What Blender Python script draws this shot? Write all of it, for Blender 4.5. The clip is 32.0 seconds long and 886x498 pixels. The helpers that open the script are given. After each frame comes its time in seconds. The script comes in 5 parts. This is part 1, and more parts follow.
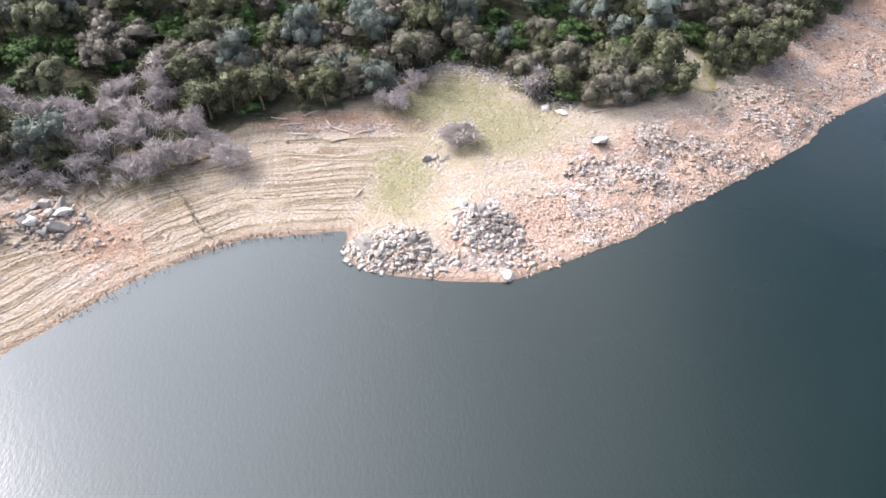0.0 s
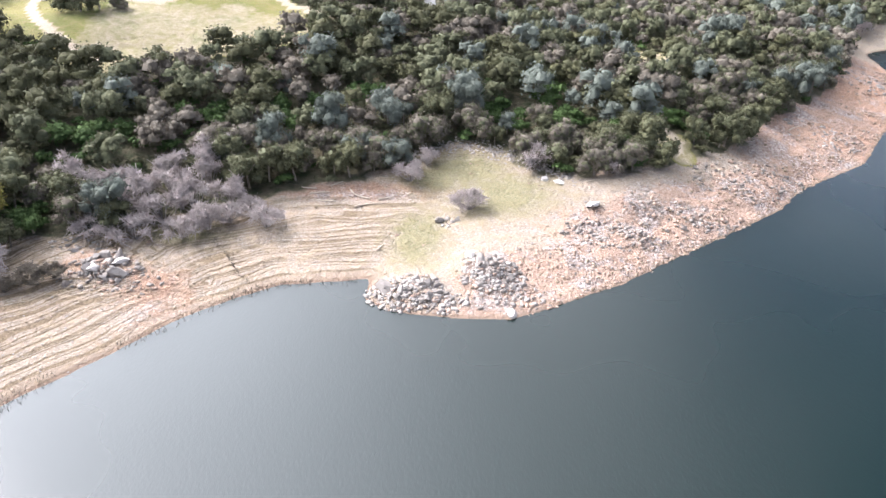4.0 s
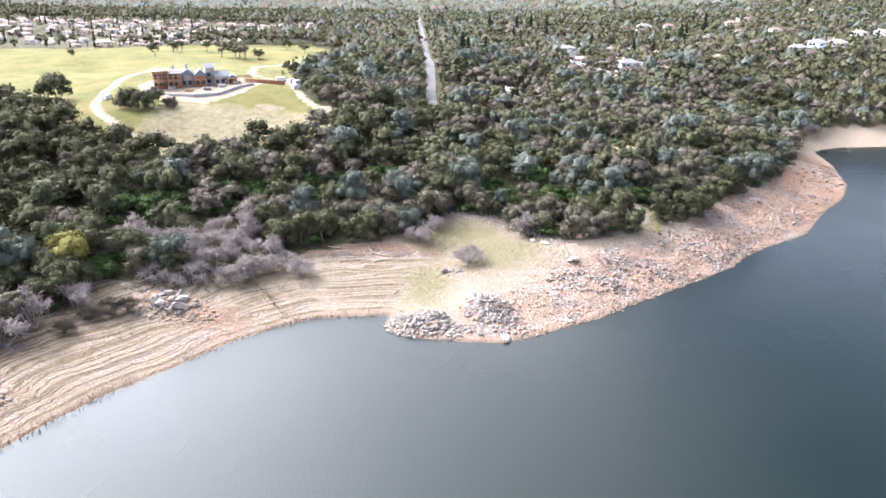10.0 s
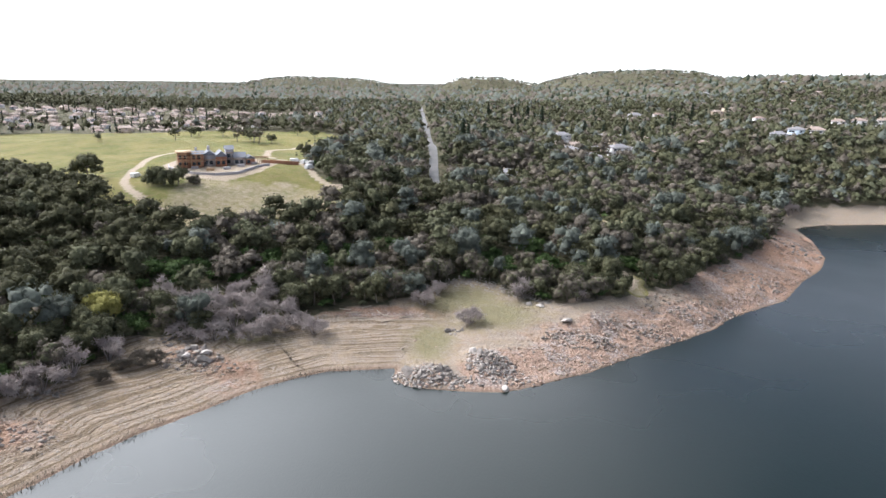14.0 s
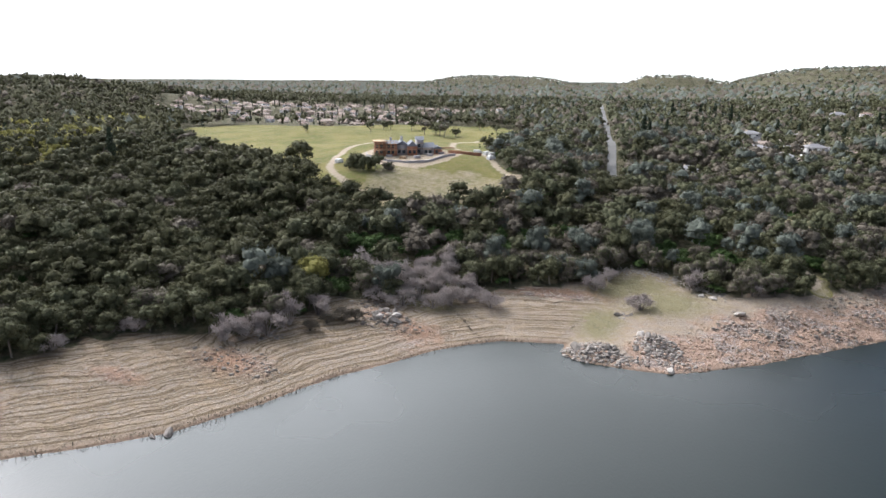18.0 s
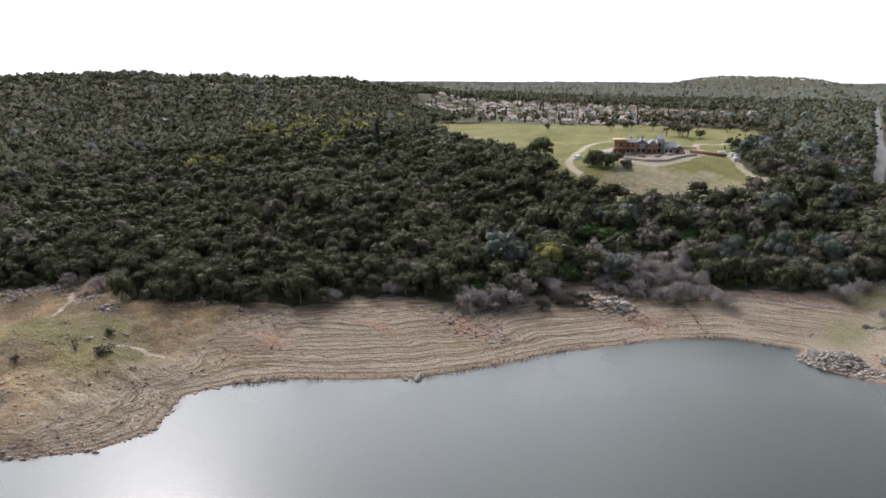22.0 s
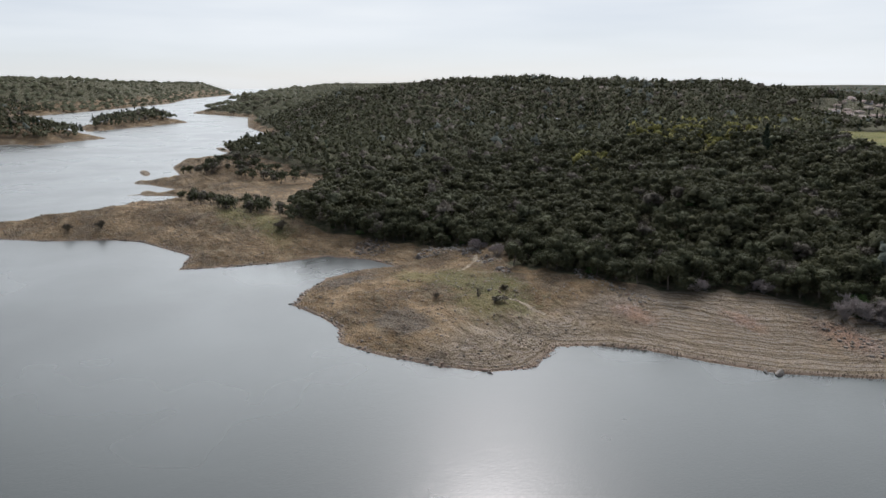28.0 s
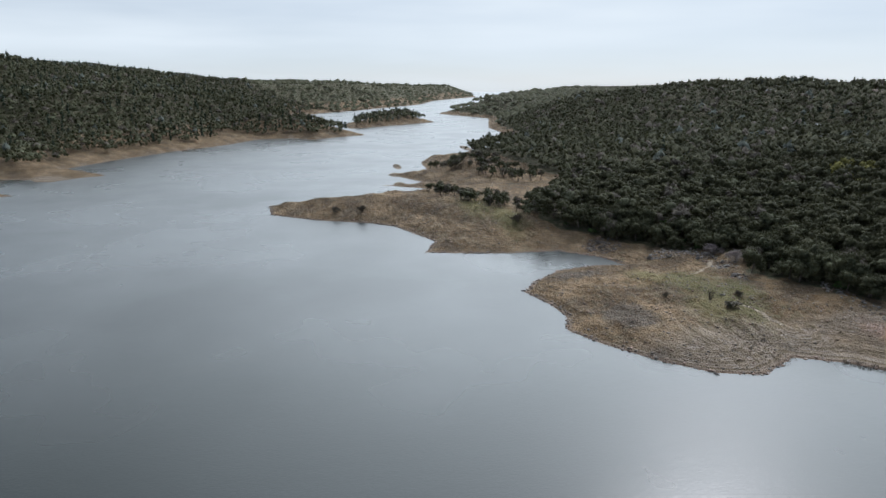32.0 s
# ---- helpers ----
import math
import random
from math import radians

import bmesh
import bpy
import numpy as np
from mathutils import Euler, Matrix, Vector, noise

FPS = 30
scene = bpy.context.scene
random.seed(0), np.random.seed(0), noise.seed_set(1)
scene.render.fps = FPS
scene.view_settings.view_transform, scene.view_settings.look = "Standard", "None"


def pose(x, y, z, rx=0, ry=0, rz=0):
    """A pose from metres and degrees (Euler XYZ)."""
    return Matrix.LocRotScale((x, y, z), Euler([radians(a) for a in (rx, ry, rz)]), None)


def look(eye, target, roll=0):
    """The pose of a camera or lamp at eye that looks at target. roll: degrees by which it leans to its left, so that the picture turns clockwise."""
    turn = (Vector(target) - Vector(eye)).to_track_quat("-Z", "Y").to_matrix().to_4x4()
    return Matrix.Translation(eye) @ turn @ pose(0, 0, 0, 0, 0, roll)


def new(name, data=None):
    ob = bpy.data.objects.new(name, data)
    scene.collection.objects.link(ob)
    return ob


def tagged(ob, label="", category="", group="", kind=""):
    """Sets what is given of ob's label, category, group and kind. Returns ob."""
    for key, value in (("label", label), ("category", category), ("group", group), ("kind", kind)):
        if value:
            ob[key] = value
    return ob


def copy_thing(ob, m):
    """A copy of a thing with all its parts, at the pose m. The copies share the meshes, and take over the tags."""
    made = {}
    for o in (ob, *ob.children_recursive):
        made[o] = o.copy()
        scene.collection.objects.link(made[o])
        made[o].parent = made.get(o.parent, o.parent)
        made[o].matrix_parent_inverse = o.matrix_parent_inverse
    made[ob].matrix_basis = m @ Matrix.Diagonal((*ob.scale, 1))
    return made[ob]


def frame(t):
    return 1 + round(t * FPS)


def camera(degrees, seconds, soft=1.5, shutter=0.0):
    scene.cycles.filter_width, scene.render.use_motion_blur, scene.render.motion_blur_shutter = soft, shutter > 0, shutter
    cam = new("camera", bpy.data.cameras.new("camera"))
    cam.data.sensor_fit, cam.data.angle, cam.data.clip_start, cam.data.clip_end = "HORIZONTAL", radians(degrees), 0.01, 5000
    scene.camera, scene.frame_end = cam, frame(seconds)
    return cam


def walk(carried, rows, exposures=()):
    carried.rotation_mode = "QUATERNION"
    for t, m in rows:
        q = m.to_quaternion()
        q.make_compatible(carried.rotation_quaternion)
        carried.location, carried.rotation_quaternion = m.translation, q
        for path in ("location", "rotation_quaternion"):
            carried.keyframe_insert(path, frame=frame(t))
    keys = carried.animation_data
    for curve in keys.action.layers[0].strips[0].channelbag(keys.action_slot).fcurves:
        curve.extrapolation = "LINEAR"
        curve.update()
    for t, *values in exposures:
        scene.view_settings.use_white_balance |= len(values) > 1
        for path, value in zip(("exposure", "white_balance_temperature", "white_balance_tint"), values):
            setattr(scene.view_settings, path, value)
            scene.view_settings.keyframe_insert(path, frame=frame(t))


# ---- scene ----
cam = camera(64.45, 32.0)
PATH = [
    (0, pose(3.71, -77.54, 80.81, 52.022, -0.776, 0.162)),
    (0.5, pose(3.88, -80.55, 80.68, 53.835, -0.660, 0.278)),
    (1, pose(4.20, -83.81, 80.56, 55.734, -0.572, 0.463)),
    (1.5, pose(4.84, -86.51, 80.75, 57.386, -0.441, 0.781)),
    (2, pose(5.40, -89.20, 81.03, 59.135, -0.401, 1.079)),
    (2.5, pose(4.70, -91.73, 81.06, 60.557, -0.418, 0.966)),
    (3, pose(4.26, -93.92, 80.88, 60.554, -0.429, 0.954)),
    (3.5, pose(3.79, -96.14, 80.60, 60.636, -0.339, 0.806)),
    (5.5, pose(2.74, -106.16, 80.87, 60.586, -0.409, 0.776)),
    (6, pose(2.10, -109.30, 80.54, 60.670, -0.493, 0.657)),
    (6.5, pose(1.47, -112.48, 80.79, 60.797, -0.640, 0.547)),
    (7, pose(1.47, -115.47, 81.11, 61.646, -0.684, 0.608)),
    (7.5, pose(1.56, -118.91, 80.91, 63.030, -0.589, 0.606)),
    (8, pose(1.48, -122.14, 80.98, 64.284, -0.577, 0.585)),
    (8.5, pose(1.26, -125.40, 81.02, 65.560, -0.635, 0.544)),
    (9, pose(0.90, -128.51, 80.96, 66.871, -0.693, 0.481)),
    (9.5, pose(0.72, -131.41, 80.71, 68.169, -0.654, 0.405)),
    (10, pose(0.62, -134.37, 80.54, 69.456, -0.653, 0.360)),
    (10.5, pose(0.50, -136.90, 80.36, 70.663, -0.648, 0.321)),
    (11, pose(0.27, -139.58, 80.34, 71.873, -0.700, 0.271)),
    (11.5, pose(0.35, -141.83, 80.21, 73.064, -0.658, 0.244)),
    (12, pose(0.38, -144.37, 79.99, 74.372, -0.655, 0.245)),
    (12.5, pose(0.13, -146.61, 80.05, 75.560, -0.699, 0.187)),
    (13, pose(0.03, -149.04, 79.91, 76.394, -0.709, 0.177)),
    (13.5, pose(0.02, -151.31, 79.73, 76.397, -0.739, 0.161)),
    (15.5, pose(-0.89, -160.35, 79.66, 76.129, -0.887, 4.070)),
    (16, pose(-1.07, -162.38, 79.34, 76.093, -0.837, 6.043)),
    (16.5, pose(-0.96, -164.31, 79.40, 76.010, -0.812, 7.892)),
    (17, pose(-0.83, -166.52, 78.99, 76.043, -0.778, 10.083)),
    (17.5, pose(-0.27, -168.54, 78.65, 76.087, -0.693, 12.334)),
    (18, pose(0.18, -170.48, 78.19, 76.116, -0.601, 14.638)),
    (18.5, pose(0.50, -172.64, 78.15, 76.116, -0.603, 16.708)),
    (19, pose(0.76, -174.62, 77.73, 76.162, -0.557, 19.177)),
    (19.5, pose(1.17, -176.46, 77.35, 76.192, -0.490, 21.431)),
    (20, pose(1.43, -178.76, 77.10, 76.199, -0.511, 23.824)),
    (20.5, pose(2.09, -180.84, 77.05, 76.162, -0.473, 26.243)),
    (21, pose(2.95, -182.79, 77.12, 76.112, -0.437, 28.716)),
    (21.5, pose(3.88, -184.79, 77.22, 76.067, -0.389, 31.095)),
    (22, pose(4.95, -186.55, 77.04, 76.105, -0.340, 33.581)),
    (22.5, pose(5.76, -188.53, 76.77, 76.126, -0.340, 36.139)),
    (23, pose(6.78, -190.19, 76.56, 76.164, -0.311, 38.720)),
    (23.5, pose(7.85, -191.82, 76.46, 76.171, -0.301, 41.535)),
    (24, pose(8.99, -193.43, 76.16, 76.229, -0.191, 44.218)),
    (24.5, pose(10.26, -194.98, 76.02, 76.245, -0.155, 46.914)),
    (25, pose(11.50, -196.45, 75.86, 76.278, -0.143, 49.635)),
    (25.5, pose(12.59, -197.76, 75.63, 76.302, -0.125, 52.045)),
    (27.5, pose(18.40, -203.17, 75.34, 76.385, -0.121, 61.072)),
    (28, pose(19.93, -204.33, 75.40, 76.361, -0.085, 63.428)),
    (28.5, pose(21.32, -205.46, 75.22, 76.386, -0.073, 65.840)),
    (29, pose(22.95, -206.57, 75.32, 76.398, -0.101, 68.203)),
    (29.5, pose(24.42, -207.62, 75.18, 76.429, -0.120, 70.536)),
    (30, pose(25.59, -208.28, 74.95, 76.473, -0.116, 72.995)),
    (30.5, pose(27.19, -209.00, 74.86, 76.502, -0.095, 75.373)),
    (31, pose(28.94, -209.75, 74.90, 76.517, -0.083, 77.808)),
    (31.5, pose(30.65, -210.30, 74.80, 76.551, -0.062, 80.194)),
    (32, pose(32.55, -210.83, 75.04, 76.555, -0.017, 82.218)),
]
walk(cam, PATH, exposures=[(0, 1.16, 6200, 22), (3, 1.3, 6200, 22), (6, 1.34, 6180, 23), (9, 1.32, 6150, 23), (11, 1.18, 6150, 22), (13, 0.6, 6220, 20), (16, 0.3, 6300, 19),
                           (19, 0.12, 6320, 18), (23, -0.3, 6350, 18), (26, -0.66, 6350, 17), (28, -0.76, 6280, 16), (30, -0.8, 6120, 15), (32, -0.8, 5900, 13)])

# ---- sky, sun ----
SUN_LEFT, SUN_UP = 58.0, 41.0  # degrees left of +y, degrees above the horizon
world = bpy.data.worlds.new("sky")
scene.world = world
world.use_nodes = True
wn = world.node_tree.nodes
wl = world.node_tree.links
sky = wn.new("ShaderNodeTexSky")
sky.sky_type, sky.sun_disc = "NISHITA", False
sky.sun_elevation, sky.sun_rotation = radians(SUN_UP), radians(-SUN_LEFT)
sky.altitude, sky.air_density, sky.dust_density, sky.ozone_density = 200, 0.7, 0.4, 1.3
wn["Background"].inputs[1].default_value = 0.1
# a thin bright veil of high cloud over the blue
where = wn.new("ShaderNodeTexCoord")
squash = wn.new("ShaderNodeMapping")
squash.inputs["Scale"].default_value = (1.0, 1.0, 9.0)
squash.inputs["Rotation"].default_value = (0.0, 0.0, 0.5)
veil = wn.new("ShaderNodeTexNoise")
veil.inputs["Scale"].default_value, veil.inputs["Detail"].default_value = 1.6, 5.0
veil_range = wn.new("ShaderNodeMapRange")
for nm, val in (("From Min", 0.36), ("From Max", 0.66), ("To Min", 0.66), ("To Max", 1.0)):
    veil_range.inputs[nm].default_value = val
veil_mix = wn.new("ShaderNodeMix")
veil_mix.data_type = "RGBA"
wl.new(where.outputs["Generated"], squash.inputs["Vector"])
wl.new(squash.outputs[0], veil.inputs["Vector"])
wl.new(veil.outputs["Fac"], veil_range.inputs["Value"])
# it is thick near the horizon and over the half of the sky round the sun
high = wn.new("ShaderNodeSeparateXYZ")
thick = wn.new("ShaderNodeMath")
thick.operation = "MAXIMUM"
amount = wn.new("ShaderNodeMath")
amount.operation = "MULTIPLY"
aim = wn.new("ShaderNodeVectorMath")
aim.operation = "DOT_PRODUCT"
aim.inputs[1].default_value = (-math.sin(radians(SUN_LEFT)) * math.cos(radians(SUN_UP)), math.cos(radians(SUN_LEFT)) * math.cos(radians(SUN_UP)), math.sin(radians(SUN_UP)))
wl.new(where.outputs["Generated"], high.inputs[0])
wl.new(where.outputs["Generated"], aim.inputs[0])


def sky_range(value, lo, hi, a, b):
    """A soft step of a value of the sky from a to b."""
    n = wn.new("ShaderNodeMapRange")
    n.interpolation_type = "SMOOTHSTEP"
    for nm, val in (("From Min", lo), ("From Max", hi), ("To Min", a), ("To Max", b)):
        n.inputs[nm].default_value = val
    wl.new(value, n.inputs["Value"])
    return n.outputs[0]


def sky_math(how, a, b):
    n = wn.new("ShaderNodeMath")
    n.operation = how
    wl.new(a, n.inputs[0])
    if isinstance(b, float):
        n.inputs[1].default_value = b
    else:
        wl.new(b, n.inputs[1])
    return n.outputs[0]


wl.new(sky_range(high.outputs[2], 0.06, 0.3, 1.0, 0.04), thick.inputs[0])
wl.new(sky_range(aim.outputs["Value"], 0.36, 0.6, 0.0, 1.0), thick.inputs[1])
wl.new(thick.outputs[0], amount.inputs[1])
wl.new(veil_range.outputs[0], amount.inputs[0])
wl.new(amount.outputs[0], veil_mix.inputs[0])
# the veil glows towards the sun, above the low sky
glow_ = sky_math("ADD", sky_range(aim.outputs["Value"], 0.66, 0.92, 0.0, 44.0), sky_range(aim.outputs["Value"], 0.9, 0.99, 0.0, 12.0))
glow_ = sky_math("ADD", glow_, 4.0)
lit = sky_math("ADD", sky_math("MULTIPLY", glow_, sky_range(high.outputs[2], 0.14, 0.36, 0.0, 1.0)), 14.8)
# a brighter band added above the sky in view, to brighten the lake
band = sky_math("MULTIPLY", sky_range(high.outputs[2], 0.1, 0.2, 0.0, 1.0), sky_range(high.outputs[2], 0.28, 0.5, 20.0, 0.0))
lit = sky_math("ADD", lit, band)
tone = wn.new("ShaderNodeVectorMath")
tone.operation = "SCALE"
tone.inputs[0].default_value = (0.965, 1.03, 1.015)
wl.new(lit, tone.inputs["Scale"])
wl.new(tone.outputs[0], veil_mix.inputs[7])
wl.new(sky.outputs[0], veil_mix.inputs[6])
wl.new(veil_mix.outputs[2], wn["Background"].inputs[0])
sun = new("sun", bpy.data.lights.new("sun", "SUN"))
sun.data.energy, sun.data.angle, sun.data.color = 2.5, radians(5.0), (1.0, 0.96, 0.9)
a_, e_ = radians(SUN_LEFT), radians(SUN_UP)
SUN_DIR = Vector((-math.sin(a_) * math.cos(e_), math.cos(a_) * math.cos(e_), math.sin(e_)))
sun.matrix_world = look(SUN_DIR * 500, (0, 0, 0))


# ---- materials ----
class Mat:
    """A node material with short ways to add nodes."""

    def __init__(self, name, rough=0.8, spec=0.3):
        self.m = bpy.data.materials.new(name)
        self.m.use_nodes = True
        self.t = self.m.node_tree
        self.b = self.t.nodes["Principled BSDF"]
        self.b.inputs["Roughness"].default_value = rough
        self.b.inputs["Specular IOR Level"].default_value = spec

    def node(self, kind, ins=(), **sets):
        n = self.t.nodes.new(kind)
        for k, v in sets.items():
            setattr(n, k, v)
        for k, v in dict(ins).items():
            self.put(n.inputs[k], v)
        return n

    def put(self, sock, v):
        if isinstance(v, bpy.types.NodeSocket):
            self.t.links.new(v, sock)
        elif isinstance(v, tuple) and len(v) == 3 and sock.type == "RGBA":
            sock.default_value = (*v, 1)
        else:
            sock.default_value = v

    def pos(self):
        return self.node("ShaderNodeNewGeometry").outputs["Position"]

    def noise(self, scale, detail=3.0, rough=0.55, vec=None):
        n = self.node("ShaderNodeTexNoise", {"Scale": scale, "Detail": detail, "Roughness": rough})
        self.put(n.inputs["Vector"], vec if vec is not None else self.pos())
        return n.outputs["Fac"]

    def ramp(self, fac, lo, hi):
        n = self.node("ShaderNodeMapRange", {"Value": fac, "From Min": lo, "From Max": hi})
        return n.outputs[0]

    def mix(self, fac, a, b, how="MIX"):
        n = self.node("ShaderNodeMix", data_type="RGBA", blend_type=how)
        for s, v in zip((n.inputs[0], n.inputs[6], n.inputs[7]), (fac, a, b)):
            self.put(s, v)
        return n.outputs[2]

    def math(self, how, a, b=0.0, c=0.0):
        n = self.node("ShaderNodeMath", {0: a, 1: b, 2: c}, operation=how)
        return n.outputs[0]

    def attr(self, name):
        return self.node("ShaderNodeAttribute", attribute_name=name).outputs["Fac"]

    def island(self):
        return self.node("ShaderNodeNewGeometry").outputs["Random Per Island"]

    def chance(self):
        return self.node("ShaderNodeObjectInfo").outputs["Random"]

    def bump(self, height, strength, distance=0.1):
        n = self.node("ShaderNodeBump", {"Height": height, "Strength": strength, "Distance": distance})
        self.put(self.b.inputs["Normal"], n.outputs[0])

    def colour(self, v):
        self.put(self.b.inputs["Base Color"], v)
        return self


def leaf_material(name, a, b, rough=0.8):
    m = Mat(name, rough, 0.12)
    sprig, clump, whole = m.noise(2.6, 3, 0.7), m.ramp(m.noise(0.7, 4), 0.3, 0.7), m.ramp(m.noise(0.13, 2), 0.3, 0.7)
    light = m.math("ADD", m.math("MULTIPLY", m.island(), 0.2), m.math("ADD", m.math("MULTIPLY", m.math("ADD", m.math("MULTIPLY", clump, 0.6), m.math("MULTIPLY", m.ramp(sprig, 0.35, 0.65), 0.5)), 0.42), m.math("MULTIPLY", whole, 0.33)))
    tone = m.mix(light, a, b)
    patch = m.ramp(m.noise(0.05, 3), 0.35, 0.65)
    tone = m.mix(m.math("MULTIPLY", patch, 0.35), tone, tuple(0.7 * x for x in a))
    m.colour(tone)
    m.bump(m.math("ADD", sprig, m.noise(0.9, 3)), 0.8, 0.5)
    # light that comes through thin leaves
    glow = m.node("ShaderNodeBsdfTranslucent", {"Color": tone})
    both = m.node("ShaderNodeMixShader", {0: 0.13, 1: m.b.outputs[0], 2: glow.outputs[0]})
    m.put(m.t.nodes["Material Output"].inputs[0], both.outputs[0])
    return m.m


LEAF = {
    "olive": leaf_material("oak_leaves_olive", (0.046, 0.051, 0.027), (0.147, 0.15, 0.086)),
    "dark": leaf_material("oak_leaves_dark", (0.031, 0.033, 0.016), (0.112, 0.109, 0.055)),
    "grey": leaf_material("grey_pine_needles", (0.062, 0.073, 0.059), (0.172, 0.19, 0.158)),
    "brown": leaf_material("bare_oak_twigs", (0.072, 0.061, 0.046), (0.19, 0.164, 0.13)),
    "green": leaf_material("bright_shrub_leaves", (0.027, 0.052, 0.015), (0.088, 0.134, 0.042)),
    "yellow": leaf_material("yellow_green_leaves", (0.109, 0.105, 0.025), (0.302, 0.277, 0.084)),
    "conifer": leaf_material("conifer_needles", (0.017, 0.027, 0.017), (0.059, 0.074, 0.044)),
    "twig": leaf_material("grey_bare_twigs", (0.24, 0.205, 0.193), (0.48, 0.42, 0.395), 0.85),
}


def bark_material(name, a, b):
    m = Mat(name, 0.9, 0.2)
    n = m.noise(6.0, 4)
    m.colour(m.mix(n, a, b))
    m.bump(n, 0.6, 0.05)
    return m.m


BARK = bark_material("oak_bark", (0.06, 0.05, 0.042), (0.2, 0.17, 0.14))

# ---- the plan: shores, forest edge, heights ----
EAST_SHORE = [(3000, 500), (900, 330), (500, 272), (300, 256), (257, 252), (215, 246), (197, 236), (191, 205), (178, 167), (165, 146),
              (147, 126), (128, 100), (100, 80), (90, 68), (76, 57), (57, 43), (42, 31), (25, 21), (16, 16.5), (8, 16.5), (-2, 17.5),
              (-9, 19), (-14, 23), (-14, 31)]
COVE_SHORE = [(-23, 29.5), (-33, 28), (-42, 22), (-50, 15), (-60, 2), (-69, -8), (-76, -19), (-81, -29), (-87, -38), (-94, -48), (-108, -59),
              (-122, -68), (-131, -78), (-136, -89), (-126, -104), (-129, -116), (-139, -127), (-153, -138), (-166, -145), (-179, -141),
              (-192, -143), (-207, -148), (-220, -141), (-235, -127), (-241, -110), (-240, -97)]
WEST_SHORE = [(-254, -102), (-268, -118), (-266, -140), (-270, -166), (-273, -177), (-295, -170), (-333, -187), (-344, -200), (-355, -228),
              (-375, -255), (-406, -259), (-414, -230), (-428, -197), (-443, -168), (-462, -150), (-484, -186), (-490, -150), (-548, -178),
              (-560, -142), (-628, -142), (-698, -122), (-667, -103), (-690, -60), (-757, -32), (-800, -6), (-907, 2), (-1000, 20),
              (-1119, 22), (-1415, 82), (-1647, 0), (-1900, 140), (-2454, 374), (-3500, 850), (-5600, 1500)]
SOUTH_BANK = [(-380, -1400), (-430, -900), (-440, -620), (-455, -470), (-468, -432), (-500, -475), (-556, -500), (-549, -427), (-573, -405),
              (-618, -457), (-700, -430), (-773, -397), (-844, -354), (-930, -325), (-940, -280), (-907, -255), (-960, -215), (-976, -181),
              (-1040, -195), (-1100, -245), (-1250, -350), (-1400, -350), (-1594, -320), (-1850, -180), (-2293, 30), (-2741, 132), (-3400, 420), (-4700, 600), (-5600, 700)]
ISLAND = [(-1118, -205), (-1204, -125), (-1300, -40), (-1420, -60), (-1400, -150), (-1250, -215)]
NORTH_LAND = EAST_SHORE + COVE_SHORE + WEST_SHORE + [(-5600, 5600), (5600, 5600), (5600, 500)]
SOUTH_LAND = SOUTH_BANK + [(-5600, -5600), (-380, -5600)]
FOREST_EDGE = [(1500, 380), (500, 310), (300, 277), (225, 272), (200, 256), (178, 215), (160, 182), (133, 146), (106, 116), (84, 93), (62, 78), (42, 70),
               (27, 71), (19, 85), (5, 90), (-6, 79), (-18, 73), (-30, 68), (-45, 62), (-58, 52), (-70, 46), (-90, 34), (-97, 10), (-110, -4), (-131, -13),
               (-149, -36), (-170, -48), (-187, -62), (-200, -66), (-215, -56), (-232, -58), (-250, -74), (-280, -98), (-300, -116), (-335, -118)]
FOREST_WEST = [(-360, -100), (-400, -70), (-440, -60), (-500, -75), (-560, -90), (-610, -100), (-650, -90), (-680, -40), (-757, -16), (-800, 10), (-907, 18), (-1000, 36), (-1119, 38),
               (-1410, 98), (-1640, 30), (-1900, 180), (-2454, 420), (-3500, 900), (-5600, 1560)]
WOODS = FOREST_EDGE + FOREST_WEST + [(-5600, 5600), (5600, 5600), (5600, 560)]
# ground heights (x, y, z)
HILLS_NEAR = [(38, 58, 7), (-22, 65, 6.5), (69, 141, 19), (64, 77, 11.5), (-45, 81, 14), (-100, 45, 9), (-119, 164, 36), (-86, 181, 38.5), (-157, 151, 33),
              (-5, 186, 24), (-47, 165, 33), (-61, 124, 26), (-148, -24, 7), (-157, -36, 8), (-161, -92, 5.5), (-177, -98, 4.5), (-140, -104, 4), (-294, 172, 38),
              (-20, 120, 18), (120, 170, 16), (20, 60, 6), (3, 45, 4), (-287, -40, 8), (-200, 40, 24)]
HILLS_FAR = [(-307, 299, 33), (171, 324, 33), (285, 400, 36), (10, 299, 35), (200, 270, 7), (-493, 168, 29), (-130, 230, 40), (-220, 300, 38), (-200, 420, 34),
             (-300, 400, 33), (-250, 600, 30), (0, 600, 32), (300, 700, 48), (600, 900, 64), (820, 1400, 86), (1150, 1500, 86), (-780, 262, 67), (-700, 350, 66), (-600, 450, 65), (-540, 530, 55), (-420, 620, 40), (-1000, 160, 50), (-1150, 90, 32),
             (-350, -80, 9), (-420, -110, 8), (-600, 0, 18), (0, 1200, 32), (-900, 900, 30)]
HILLS_OUT = [(0, 3000, 22), (-2500, 2500, 16), (2500, 2500, 40), (900, 500, 40), (2000, 900, 45), (-700, -700, 75), (-900, -520, 60), (-1150, -800, 104), (-1500, -800, 104), (-1000, -1300, 62),
             (-1700, -700, 72), (-2200, -350, 66), (-3000, -200, 56), (-700, -1100, 55), (-480, -1300, 60), (-4500, 300, 30), (-1260, -120, 12), (-3000, 1800, 40), (-5000, -3000, 60),
             (-560, -560, 12), (-650, -520, 9)]
